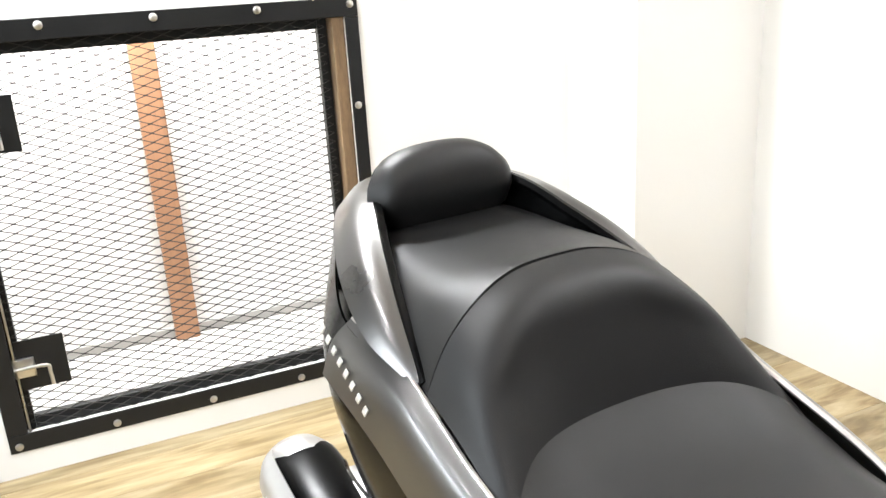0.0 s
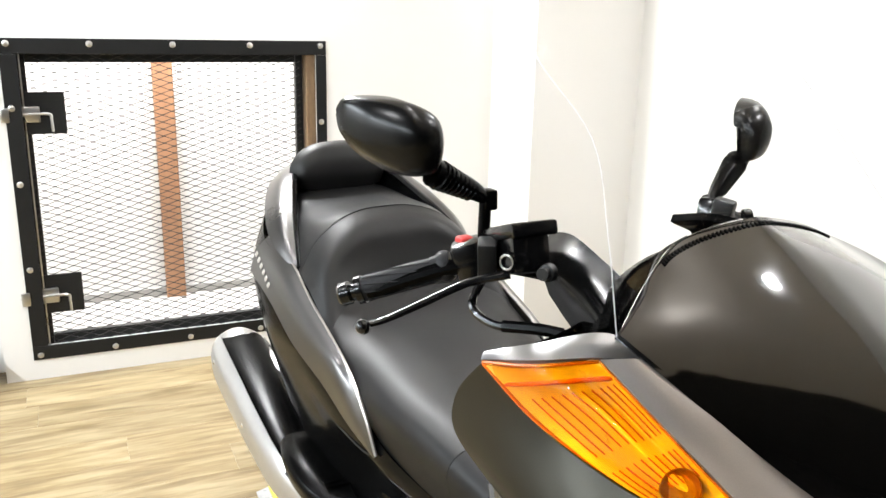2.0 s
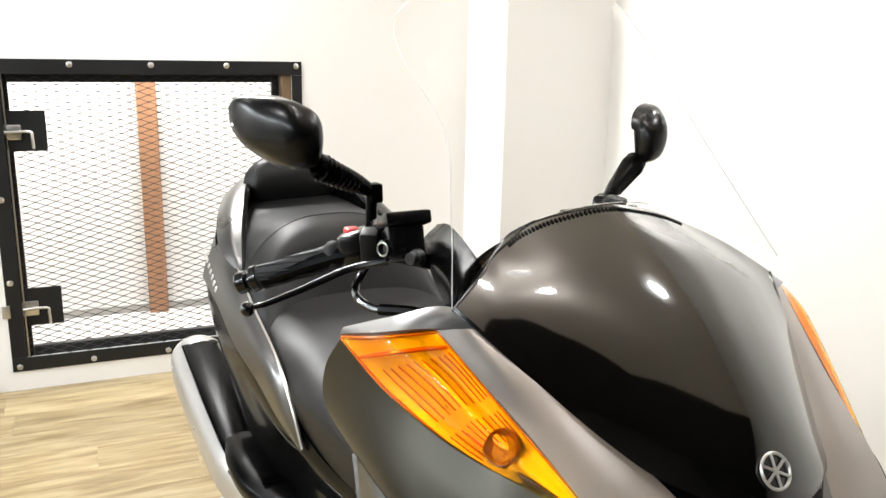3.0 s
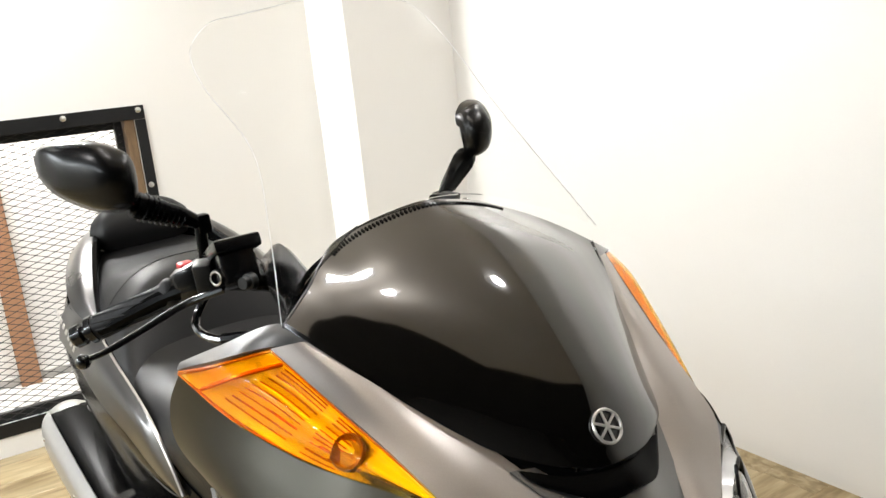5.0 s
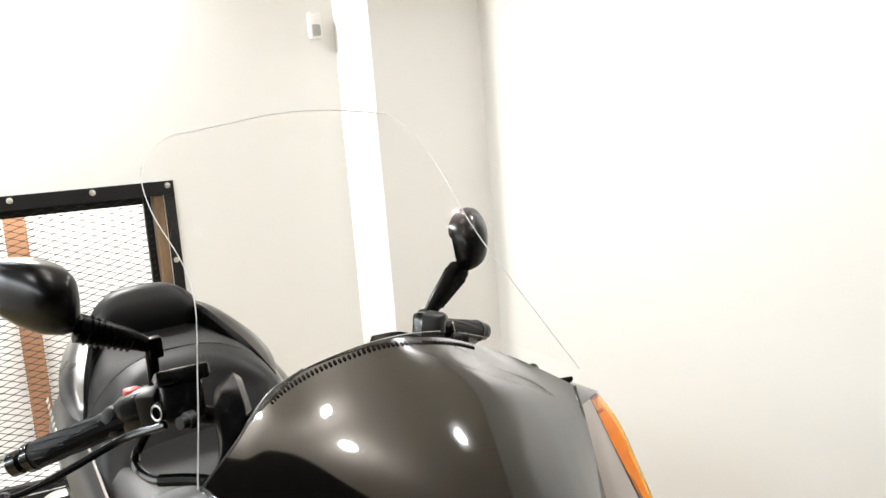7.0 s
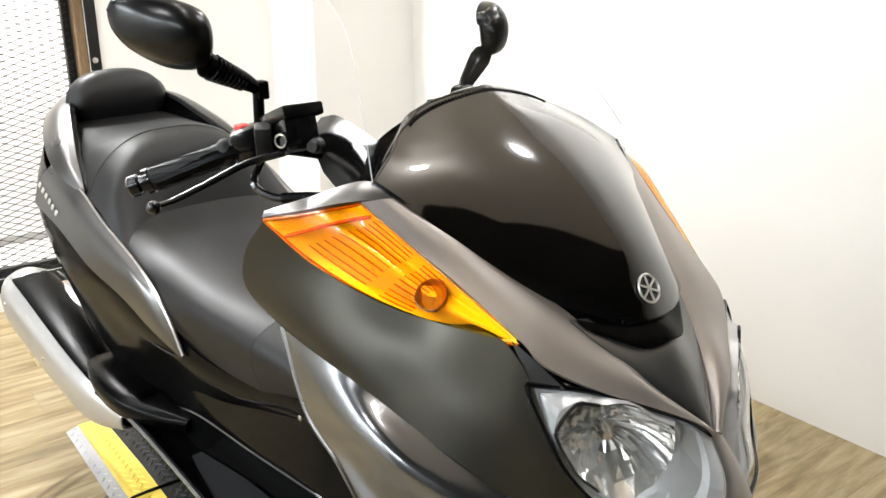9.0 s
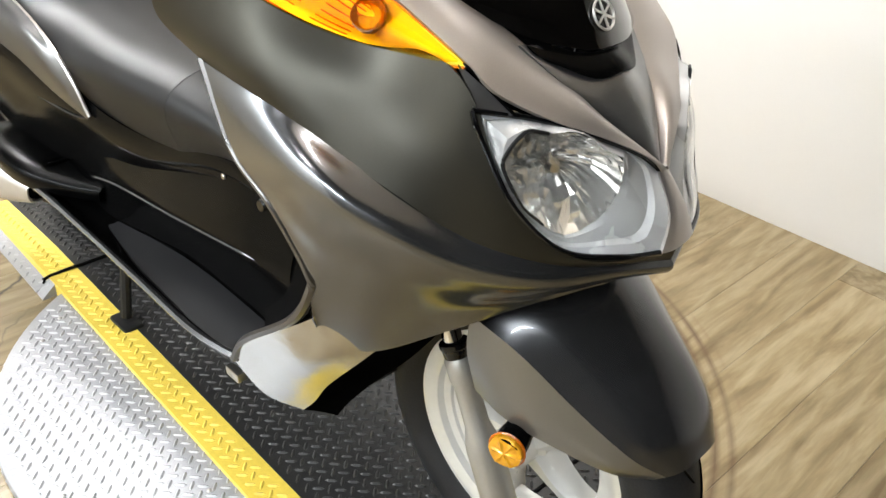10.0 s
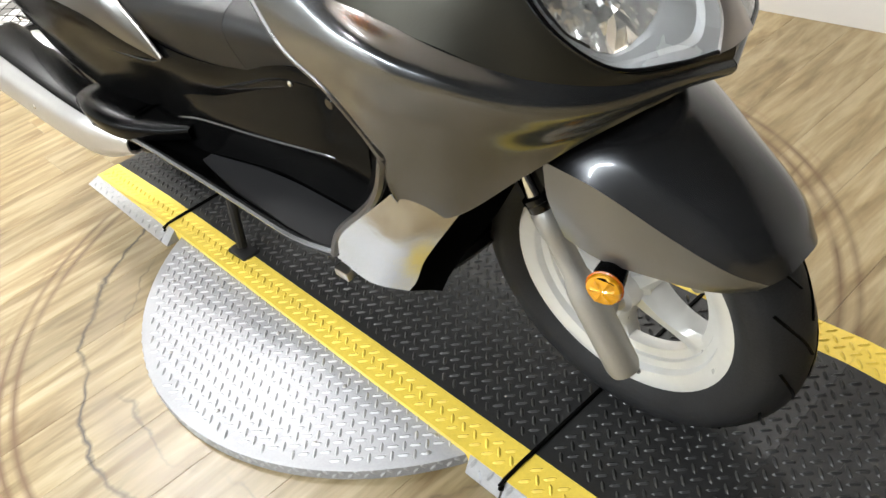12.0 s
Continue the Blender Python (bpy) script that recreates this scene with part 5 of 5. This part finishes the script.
# --- wheels
def wheel(name, x, y, z, radius, rim_r, width, spokes, ang0):
    root = part(name, rod((x, y - 0.09, z), (x, y + 0.09, z), 0.012), M_STEEL, scooter, "cast silver spoked wheel with black tyre")

    def ringed(prof, n=64):
        bm = bmesh.new()
        rings = [[bm.verts.new((x + r * math.cos(2 * math.pi * i / n), y + o, z + r * math.sin(2 * math.pi * i / n))) for i in range(n)] for r, o in prof]
        for p, q in zip(rings, rings[1:] + rings[:1]):
            for i in range(n):
                bm.faces.new((p[i], q[i], q[(i + 1) % n], p[(i + 1) % n]))
        bmesh.ops.recalc_face_normals(bm, faces=bm.faces)
        return bm

    h = width / 2
    half = [(rim_r - 0.012, .62), (rim_r + 0.004, .80), (rim_r + 0.022, .97), (rim_r + 0.038, 1.0), (radius - 0.036, .94), (radius - 0.030, .90), (radius - 0.021, .76), (radius - 0.010, .52), (radius - 0.003, .26)]
    tyre = part("tyre", ringed([(r, -h * o) for r, o in half] + [(radius, 0)] + [(r, h * o) for r, o in half[::-1]]), M_RUBBER, root, "black road tyre with curved grooves")
    part("rim", ringed([(rim_r, -h * .72), (rim_r + 0.001, -h * .66), (rim_r - 0.014, -h * .62), (rim_r - 0.022, -h * .45), (rim_r - 0.05, -h * .18), (rim_r - 0.05, h * .18), (rim_r - 0.022, h * .45), (rim_r, h * .72), (rim_r - 0.012, h * .74), (rim_r - 0.030, h * .40), (rim_r - 0.062, h * .2), (rim_r - 0.064, 0), (rim_r - 0.062, -h * .2), (rim_r - 0.048, -h * .26), (rim_r - 0.046, -h * .36), (rim_r - 0.034, -h * .42), (rim_r - 0.030, -h * .62), (rim_r - 0.012, -h * .74)]), M_ALLOY, root, "pale silver cast rim", angle=40)
    bm = bmesh.new()
    add_turned(bm, [(0, .026), (.05, .034), (.28, .036), (.34, .045), (.66, .045), (.72, .036), (.95, .034), (1, .026)], (x, y - .058, z), (x, y + .058, z), 28)
    part("hub", bm, M_ALLOY, root)
    for k in range(spokes):
        a = radians(ang0 + 360 / spokes * k)
        d, u = Vector((math.cos(a), 0, math.sin(a))), Vector((-math.sin(a), 0, math.cos(a)))
        rows = []
        for f, hw, yo in ((0.028, 0.028, -.030), (0.07, 0.016, -.028), (0.11, 0.016, -.022), (rim_r - 0.055, 0.030, -.016)):
            rows.append([Vector((x, y, z)) + d * f + u * t * hw + Vector((0, o, 0)) for t, o in ((-1, .02), (-1, yo * .5), (-.45, yo), (.45, yo), (1, yo * .5), (1, .02))])
        bm = bmesh.new()
        g = patch(rows, 4, 1)
        vs = [[bm.verts.new(p) for p in r] for r in g]
        for p, q in zip(vs, vs[1:]):
            for i in range(6):
                bm.faces.new((p[i], p[(i + 1) % 6], q[(i + 1) % 6], q[i]))
        bm.faces.new(vs[0][::-1])
        bm.faces.new(vs[-1])
        bmesh.ops.recalc_face_normals(bm, faces=bm.faces)
        part("spoke", bm, M_ALLOY, root, angle=40)
    # curved tread grooves
    for k in range(32):
        a0 = 2 * math.pi * k / 32
        sd = 1 if k % 2 else -1
        pts = []
        for f, (rr, oo) in enumerate(((radius + .0002, 0.04), (radius - .0035, .28), (radius - .0115, .55), (radius - .021, .77))):
            a = a0 + 0.11 * f
            pts.append((x + rr * math.cos(a), y + sd * oo * h, z + rr * math.sin(a)))
        part("groove", tube(pts, 0.0026, n=5, spans=4), M_BLACK, tyre)
    return root


WY = 0.03
front_wheel = wheel("front_wheel", 0.0, WY, .29, .29, .2015, .118, 5, 38)
bm = bmesh.new()
add_turned(bm, [(0, .004), (.2, .006), (1, .005)], (.024, WY - .03, .29 - .185), (.02, WY - .05, .29 - .16), 10)
part("valve", bm, M_GLOSSBLACK, front_wheel)
wheel("rear_wheel", -1.565, 0.0, .275, .275, .19, .145, 5, 10)
for s, y in ((-1, WY - .112), (1, WY + .112)):
    a, b = Vector((-.115, y, .60)), Vector((.058, y, .208))
    fork = part("fork_leg", rod(a.lerp(b, 0.3), b, 0.015), M_FORK, scooter, "cast aluminium fork leg")
    bm = bmesh.new()
    add_turned(bm, [(0, .017), (.02, .021), (.12, .021), (.16, .018), (.38, .0185), (.46, .025), (.52, .0265), (.96, .0265), (1, .023)], a.lerp(b, 0.31), b, 28)
    part("slider", bm, M_FORK, fork)
    bm = bmesh.new()
    add_turned(bm, [(0, .017), (.1, .0215), (.4, .0215), (.5, .0195), (.9, .0195), (1, .018)], a.lerp(b, 0.255), a.lerp(b, 0.315), 20)
    part("dust_seal", bm, M_GLOSSBLACK, fork)
    part("fork_tube", rod((-.19, y, .775), a.lerp(b, 0.31), 0.0145), M_CHROME, fork)
    bm = bmesh.new()
    add_turned(bm, [(0, .020), (.5, .028), (1, .022)], (0, y + s * -0.045, .29), (0, y, .29), 20)
    part("axle_lug", bm, M_FORK, fork)
    rc = Vector((.078, y + s * .045, .432))
    rd = Vector((0.28, s * 1.0, 0.10)).normalized()
    fr = frame_at(rc, rd)
    bm = bmesh.new()
    hub = bm.verts.new(fr @ Vector((0, 0, .0145)))
    rings = [[bm.verts.new(fr @ Vector((r * math.cos(math.pi * k / 12), r * math.sin(math.pi * k / 12), h + (0.0016 if k % 4 == 0 else 0)))) for k in range(24)] for r, h in ((.008, .0135), (.017, .0125), (.0235, .0105), (.0245, .008), (.0245, 0))]
    for k in range(24):
        bm.faces.new((hub, rings[0][k], rings[0][(k + 1) % 24]))
        for p, q in zip(rings, rings[1:]):
            bm.faces.new((p[k], q[k], q[(k + 1) % 24], p[(k + 1) % 24]))
    bm.faces.new(rings[-1][::-1])
    bmesh.ops.recalc_face_normals(bm, faces=bm.faces)
    refl = part("side_reflector", bm, M_GOLD, scooter, "round amber side reflector", angle=12)
    part("ring", tube([fr @ Vector((.0255 * math.cos(v), .0250 * math.sin(v), .004)) for v in [2 * math.pi * k / 24 for k in range(25)]], 0.0016, n=6, spans=2), M_REFLECT, refl, "dark amber rim")
    bm = bmesh.new()
    add_turned(bm, [(0, .018), (.6, .0225), (1, .0235)], rc + Vector((-.004, -s * .034, 0.018)), rc + rd * 0.001, 24)
    part("backing", bm, M_BLACK, refl, "black rubber reflector cup")
rows = [[(x, WY - w, z) for x, w, z in r[3:0:-1]] + [(x, WY + w, z) for x, w, z in r[:4]] for r in FENDER]
bm = bmesh.new()
add_shell(bm, patch(rows, 8, 6), 0.003)
fender = part("front_fender", bm, M_FENDER, scooter, "glossy graphite front mudguard", angle=50)
# Mudguard sides painted lighter for the light they reflect.
for s in (-1, 1):
    bm = bmesh.new()
    add_shell(bm, patch([[(x, WY + s * w, z) for x, w, z in r[3:]] for r in FENDER], 8, 6), 0.003, flip=s < 0)
    part("flank", bm, M_FLANK, fender, "satin flank with caught light in its colour", angle=50)
# black cavity between fairing and wheel, its deep shade put into the colour
whole("wheel_well", [[(.08, 0, .685), (.06, .09, .68), (.0, .165, .645)], [(-.05, 0, .69), (-.06, .10, .68), (-.07, .185, .61)], [(-.17, 0, .60), (-.17, .1, .58), (-.155, .20, .50)], [(-.22, 0, .44), (-.22, .1, .43), (-.21, .205, .39)], [(-.255, 0, .32), (-.255, .1, .32), (-.255, .2, .325)]], M_PIT, scooter, thick=0.006, label="wheel well with deep shade in its black", flip=True)
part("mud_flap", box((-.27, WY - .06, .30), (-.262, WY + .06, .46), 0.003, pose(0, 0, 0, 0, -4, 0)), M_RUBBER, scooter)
# Shade under the body is coloured into this strip too.
part("inner_fender", tube([(-.04, WY, .60), (-.16, WY, .56), (-.24, WY, .47), (-.285, WY, .36)], 0.058, n=14, flat=0.18), M_PIT, scooter, "rear mudguard strip blackened by painted shade")
part("frame_bracket", box((-.51, -.205, .225), (-.47, -.165, .245), 0.003), M_STEEL, scooter, "bare steel bracket under the footboard")
part("engine_core", box((-1.5, -.11, .28), (-.95, .11, .56), 0.04), M_DARKSTEEL, scooter, "dark engine block")
part("body_core", box((-1.72, -.11, .56), (-.62, .11, .69), 0.04), M_BLACK, scooter)
# Added filler block, black for the shade inside the nose.
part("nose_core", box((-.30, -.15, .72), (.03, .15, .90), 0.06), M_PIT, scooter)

# --- centre stand
cs = part("centre_stand", tube([(-1.02, -.10, .30), (-1.04, -.135, .16), (-1.045, -.158, .025)], 0.013, n=10), M_DARKSTEEL, scooter, "black tubular centre stand")
part("leg", tube([(-1.02, .10, .30), (-1.04, .135, .16), (-1.045, .158, .025)], 0.013, n=10), M_DARKSTEEL, cs)
for s in (-1, 1):
    part("foot", box((-1.085, s * .160 - .024, .001), (-1.005, s * .160 + .024, .017), 0.006), M_DARKSTEEL, cs)
part("cross_bar", rod((-1.045, -.11, .18), (-1.045, .11, .18), 0.011), M_DARKSTEEL, cs)

# --- handlebar, controls and mirrors
bars = part("handlebar", tube([(-.54, -.33, 1.045), (-.47, -.22, 1.085), (-.42, -.12, 1.07), (-.40, 0, 1.02), (-.43, .12, 1.04), (-.49, .22, 1.06), (-.58, .33, 1.035)], 0.011, n=10), M_BLACK, scooter, "black handlebar")
for s in (-1, 1):
    dx, dw, dz = (0, 0, 0) if s < 0 else (-0.03, 0.018, -0.02)
    e, i_ = Vector((-.556 + dx, s * .346, 1.042)), Vector((-.493 + dx, s * .238, 1.080))
    d = (i_ - e).normalized()
    grip = part("grip", rod(e + d * 0.012, i_, 0.0165, 18), M_RUBBER, bars, "black rubber grip")
    bm = bmesh.new()
    add_turned(bm, [(0, .012), (.1, .0155), (.45, .0155), (.55, .011), (.7, .011), (.75, .0185), (1, .0185)], e - d * 0.018, e + d * 0.016, 18)
    part("bar_end", bm, M_GLOSSBLACK, grip)
    bm = bmesh.new()
    add_turned(bm, [(0, .018), (.3, .0205), (.7, .0205), (1, .018)], i_ - d * 0.012, i_ + d * 0.004, 18)
    part("flange", bm, M_RUBBER, grip)
    for k in range(10):
        a = k * 2 * math.pi / 10
        fr = frame_at(e + d * 0.02, d)
        part("rib", tube([fr @ Vector((0.0166 * math.cos(a + t * 1.0), 0.0166 * math.sin(a + t * 1.0), t * 0.09)) for t in (0, .33, .66, 1)], 0.0012, n=5, spans=3), M_RUBBER, grip)
    sw = part("switch_housing", box((-.022, -.026, -.022), (.022, .026, .022), 0.009, frame_at(i_ + d * 0.030, d) @ pose(0, 0, 0, 0, 0, 0)), M_GLOSSBLACK, bars, "black switch housing")
    if s < 0:
        part("kill_switch", box((-.498, -.228, 1.104), (-.476, -.208, 1.117), 0.004, None), M_RED, sw, "red stop switch")
    # master cylinder and reservoir
    mc = part("master_cylinder", box((-.038, -.024, -.034), (.034, .024, .016), 0.007, pose(-.424 + dx, s * (.172 + dw), 1.115 + 2.4 * dz, 0, -17, s * 12)), M_GLOSSBLACK, bars, "black brake master cylinder")
    part("reservoir_cap", box((-.058 if s < 0 else -.03, -.030, -.007), (.044 if s < 0 else .03, .030, .011), 0.004, pose(-.432 + dx, s * (.170 + dw), 1.129 + 2.4 * dz, 0, -18, s * 6)), M_GLOSSBLACK, mc, "ribbed black reservoir cap")
    c = Vector((-.405 + dx, s * .198, 1.104))
    dd = Vector((.45, s * .85, .1)).normalized()
    bm = bmesh.new()
    add_turned(bm, [(0, .0115), (.8, .0115), (1, .010), (1.0, .007), (.6, .006)], c, c + dd * .012, 20)
    glass_eye = part("sight_glass", bm, M_GLOSSBLACK, mc, "round sight glass")
    fr = frame_at(c + dd * .0115, dd)
    part("ring", tube([fr @ Vector((.0085 * math.cos(v), .0085 * math.sin(v), 0)) for v in [math.pi * k / 8 for k in range(17)]], 0.0014, n=6, spans=2), M_STEEL, glass_eye, "bright sight-glass ring")
    c = Vector((-.350 + dx, s * .180, 1.103))
    bm = bmesh.new()
    add_turned(bm, [(0, .011), (.5, .010), (.55, .0075), (1, .0075)], c, c + dd * .018, 12)
    part("banjo_bolt", bm, M_DARKSTEEL, mc)
    part("clamp", box((-.015, -.012, -.022), (.015, .012, .022), 0.004, pose(-.452 + dx, s * .205, 1.098, 0, 10, s * 30)), M_DARKSTEEL, mc, "dark clamp")
    lz = 0 if s < 0 else -0.045
    lev = tube([(-.405 + dx, s * .20, 1.088 + lz), (-.43 + dx, s * .245, 1.076 + lz), (-.440 + dx, s * .30, 1.056 + lz), (-.445 + dx, s * .345, 1.042 + lz), (-.448 + dx, s * .37, 1.038 + lz)], 0.0075, n=10, taper=0.0045, flat=0.75)
    lever = part("brake_lever", lev, M_GLOSSBLACK, bars, "black brake lever with ball end")
    bm = bmesh.new()
    bmesh.ops.create_uvsphere(bm, u_segments=16, v_segments=10, radius=0.0095, matrix=Matrix.Translation((-.448 + dx, s * .372, 1.037 + lz)))
    part("ball_end", bm, M_GLOSSBLACK, lever)
    part("hose", tube([(-.45 + dx, s * .21, 1.075), (-.435 + dx, s * .235, 1.045), (-.40 + dx, s * .225, 1.030), (-.36 + dx, s * .19, 1.032), (-.31, s * .15, 1.03)], 0.0055, n=8), M_GLOSSBLACK, bars)
    part("hose_sleeve", tube([(-.39 + dx, s * .218, 1.030), (-.36 + dx, s * .19, 1.032), (-.335, s * .17, 1.031)], 0.0075, n=8), M_BLACK, bars)
    # handlebar cover arm
    panel("cover_arm", [[(-.47, .10, 1.112), (-.455, .13, 1.09), (-.45, .115, 1.035)], [(-.40, .115, 1.126), (-.385, .15, 1.088), (-.385, .125, 1.015)], [(-.31, .132, 1.118), (-.30, .168, 1.085), (-.31, .15, 1.02)], [(-.235, .15, 1.11), (-.215, .195, 1.078), (-.225, .185, 1.0)]], M_SIDE, bars, s, thick=0.012, flip=True, label="dull black handlebar cover")
    # mirror
    base = Vector((-.49 + dx, s * (.19 + dw), 1.11 + dz))
    top = Vector((-.49 + dx, s * (.187 + dw + (0.012 if s > 0 else 0)), (1.162 if s < 0 else 1.126) + dz))
    hx, hw, hz = (0, 0, 0) if s < 0 else (-0.05, 0.02, -0.028)
    neck = Vector((-.480 + dx + hx, s * (.266 + dw + hw), 1.205 + dz + hz))
    mir = part("rear_view_mirror", rod(base, top, 0.008), M_BLACK, bars, "black teardrop rear-view mirror")
    part("elbow", box((-.010, -.008, -.013), (.010, .010, .013), 0.003, Matrix.Translation(top + Vector((0, -s * 0.003, -.002)))), M_BLACK, mir)
    part("stem", tube([top, top.lerp(neck, 0.35) + Vector((0, 0, .002)), neck], 0.0085, n=12, taper=0.018), M_BLACK, mir)
    for k in range(8):
        f = 0.30 + 0.082 * k
        p = top.lerp(neck, f)
        dn = (neck - top).normalized()
        bm = bmesh.new()
        r0 = 0.0095 + 0.0085 * f
        add_turned(bm, [(0, r0 * .8), (.5, r0 * 1.15), (1, r0 * .8)], p - dn * .0036, p + dn * .0036, 16)
        part("boot_ring", bm, M_BLACK, mir)
    MIR = [  # rows from the inner end to the outer tip: top edge, front bulge, bottom edge
        [(-.490, .262, 1.258), (-.476, .260, 1.254), (-.470, .260, 1.238), (-.474, .262, 1.220), (-.486, .263, 1.212)],
        [(-.492, .262, 1.268), (-.466, .260, 1.262), (-.456, .261, 1.240), (-.462, .264, 1.214), (-.488, .265, 1.204)],
        [(-.502, .272, 1.280), (-.464, .271, 1.274), (-.444, .273, 1.246), (-.456, .276, 1.209), (-.496, .278, 1.197)],
        [(-.522, .298, 1.291), (-.474, .299, 1.286), (-.450, .302, 1.254), (-.466, .306, 1.214), (-.514, .308, 1.203)],
        [(-.545, .330, 1.293), (-.510, .331, 1.289), (-.490, .334, 1.264), (-.502, .338, 1.234), (-.538, .340, 1.226)],
        [(-.558, .347, 1.289), (-.542, .348, 1.286), (-.532, .350, 1.271), (-.538, .353, 1.255), (-.554, .354, 1.250)],
        [(-.564, .355, 1.276), (-.562, .355, 1.275), (-.561, .355, 1.273), (-.562, .355, 1.271), (-.564, .355, 1.270)]]
    MIR = [[(x + hx, w + dw + hw, z + dz + hz) for x, w, z in r] for r in MIR]
    rows = [[(x + dx, s * w, z) for x, w, z in r] for r in MIR]
    bm = bmesh.new()
    add_shell(bm, patch(rows, 6, 6), 0.003, flip=s > 0)
    shell = part("shell", bm, M_SHELL, mir, "matt black mirror shell", angle=60)
    glass = [[(r[0][0] + .007 + dx, s * r[0][1], r[0][2] - .006), ((r[0][0] + r[-1][0]) / 2 + .007 + dx, s * (r[0][1] + r[-1][1]) / 2, (r[0][2] + r[-1][2]) / 2), (r[-1][0] + .007 + dx, s * r[-1][1], r[-1][2] + .006)] for r in MIR[1:-1]]
    bm = bmesh.new()
    add_shell(bm, patch(glass, 6, 4), 0.002, flip=s < 0)
    part("mirror_glass", bm, M_MIRROR, mir, "mirror glass")

# dash between bars and cowl
for s in (-1, 1):
    panel("dash_side", leaned([[(-.234, .118, 1.146), (-.255, .13, 1.08), (-.27, .14, 1.0)], [(-.203, .162, 1.126), (-.222, .176, 1.07), (-.24, .18, 1.0)], [(-.176, .2165, 1.092), (-.188, .214, 1.06), (-.21, .21, 1.0)]], s), M_BLACK, scooter, s, thick=0.003, label="black side of the instrument bay")
whole("dash", [[(-.25, 0, 1.15), (-.255, .06, 1.145), (-.255, .10, 1.138), (-.25, .15, 1.118), (-.215, .195, 1.085)], [(-.30, 0, 1.12), (-.30, .06, 1.115), (-.295, .10, 1.112), (-.278, .15, 1.095), (-.25, .19, 1.06)], [(-.36, 0, 1.06), (-.36, .06, 1.055), (-.36, .10, 1.04), (-.33, .145, 1.02), (-.29, .17, 1.0)], [(-.40, 0, .99), (-.40, .06, .985), (-.39, .1, .97), (-.36, .14, .95), (-.33, .16, .93)]], M_BLACK, scooter, label="black instrument surround")
# Grey bar stands for the reflection along the cowl's edge.
part("cowl_edge", tube(edge(COWL, -1, "first")[2:], 0.0014, n=8), M_FENDER, scooter)

# ---------------------------------------------------------------- floor planks
PW, PL = 0.178, 1.22
bm = bmesh.new()
vs = [bm.verts.new(p) for p in ((-PW / 2 + .0003, -PL / 2 + .0003, -.006), (PW / 2 - .0003, -PL / 2 + .0003, -.006), (PW / 2 - .0003, PL / 2 - .0003, -.006), (-PW / 2 + .0003, PL / 2 - .0003, -.006),
                                (-PW / 2 + .0003, -PL / 2 + .0003, -.0005), (PW / 2 - .0003, -PL / 2 + .0003, -.0005), (PW / 2 - .0003, PL / 2 - .0003, -.0005), (-PW / 2 + .0003, PL / 2 - .0003, -.0005),
                                (-PW / 2 + .0012, -PL / 2 + .0012, 0), (PW / 2 - .0012, -PL / 2 + .0012, 0), (PW / 2 - .0012, PL / 2 - .0012, 0), (-PW / 2 + .0012, PL / 2 - .0012, 0))]
for a in (0, 4):
    for i in range(4):
        bm.faces.new((vs[a + i], vs[a + (i + 1) % 4], vs[a + 4 + (i + 1) % 4], vs[a + 4 + i]))
bm.faces.new(vs[8:12])
plank_mesh = bpy.data.meshes.new("plank")
bm.to_mesh(plank_mesh)
bm.free()
plank_mesh.materials.append(M_FLOOR)
rng = random.Random(4)
x = -4.17 + PW / 2
PLANK_Y = -2.4
while x - PW / 2 < 2.4:
    y = PLANK_Y - rng.random() * PL
    while y < 1.60:
        y0, y1 = max(y, PLANK_Y), min(y + PL, 1.60)
        if y1 - y0 > 0.04 and not (x < -3.12 and y0 > -1.1):
            if x < -3.1 and y1 > -1.05:
                y1 = -1.05
            p = new("plank", plank_mesh)
            p.parent = floor
            p.location = (x, (y0 + y1) / 2, 0)
            p.scale = (1, (y1 - y0) / PL, 1)
        y += PL
    x += PW
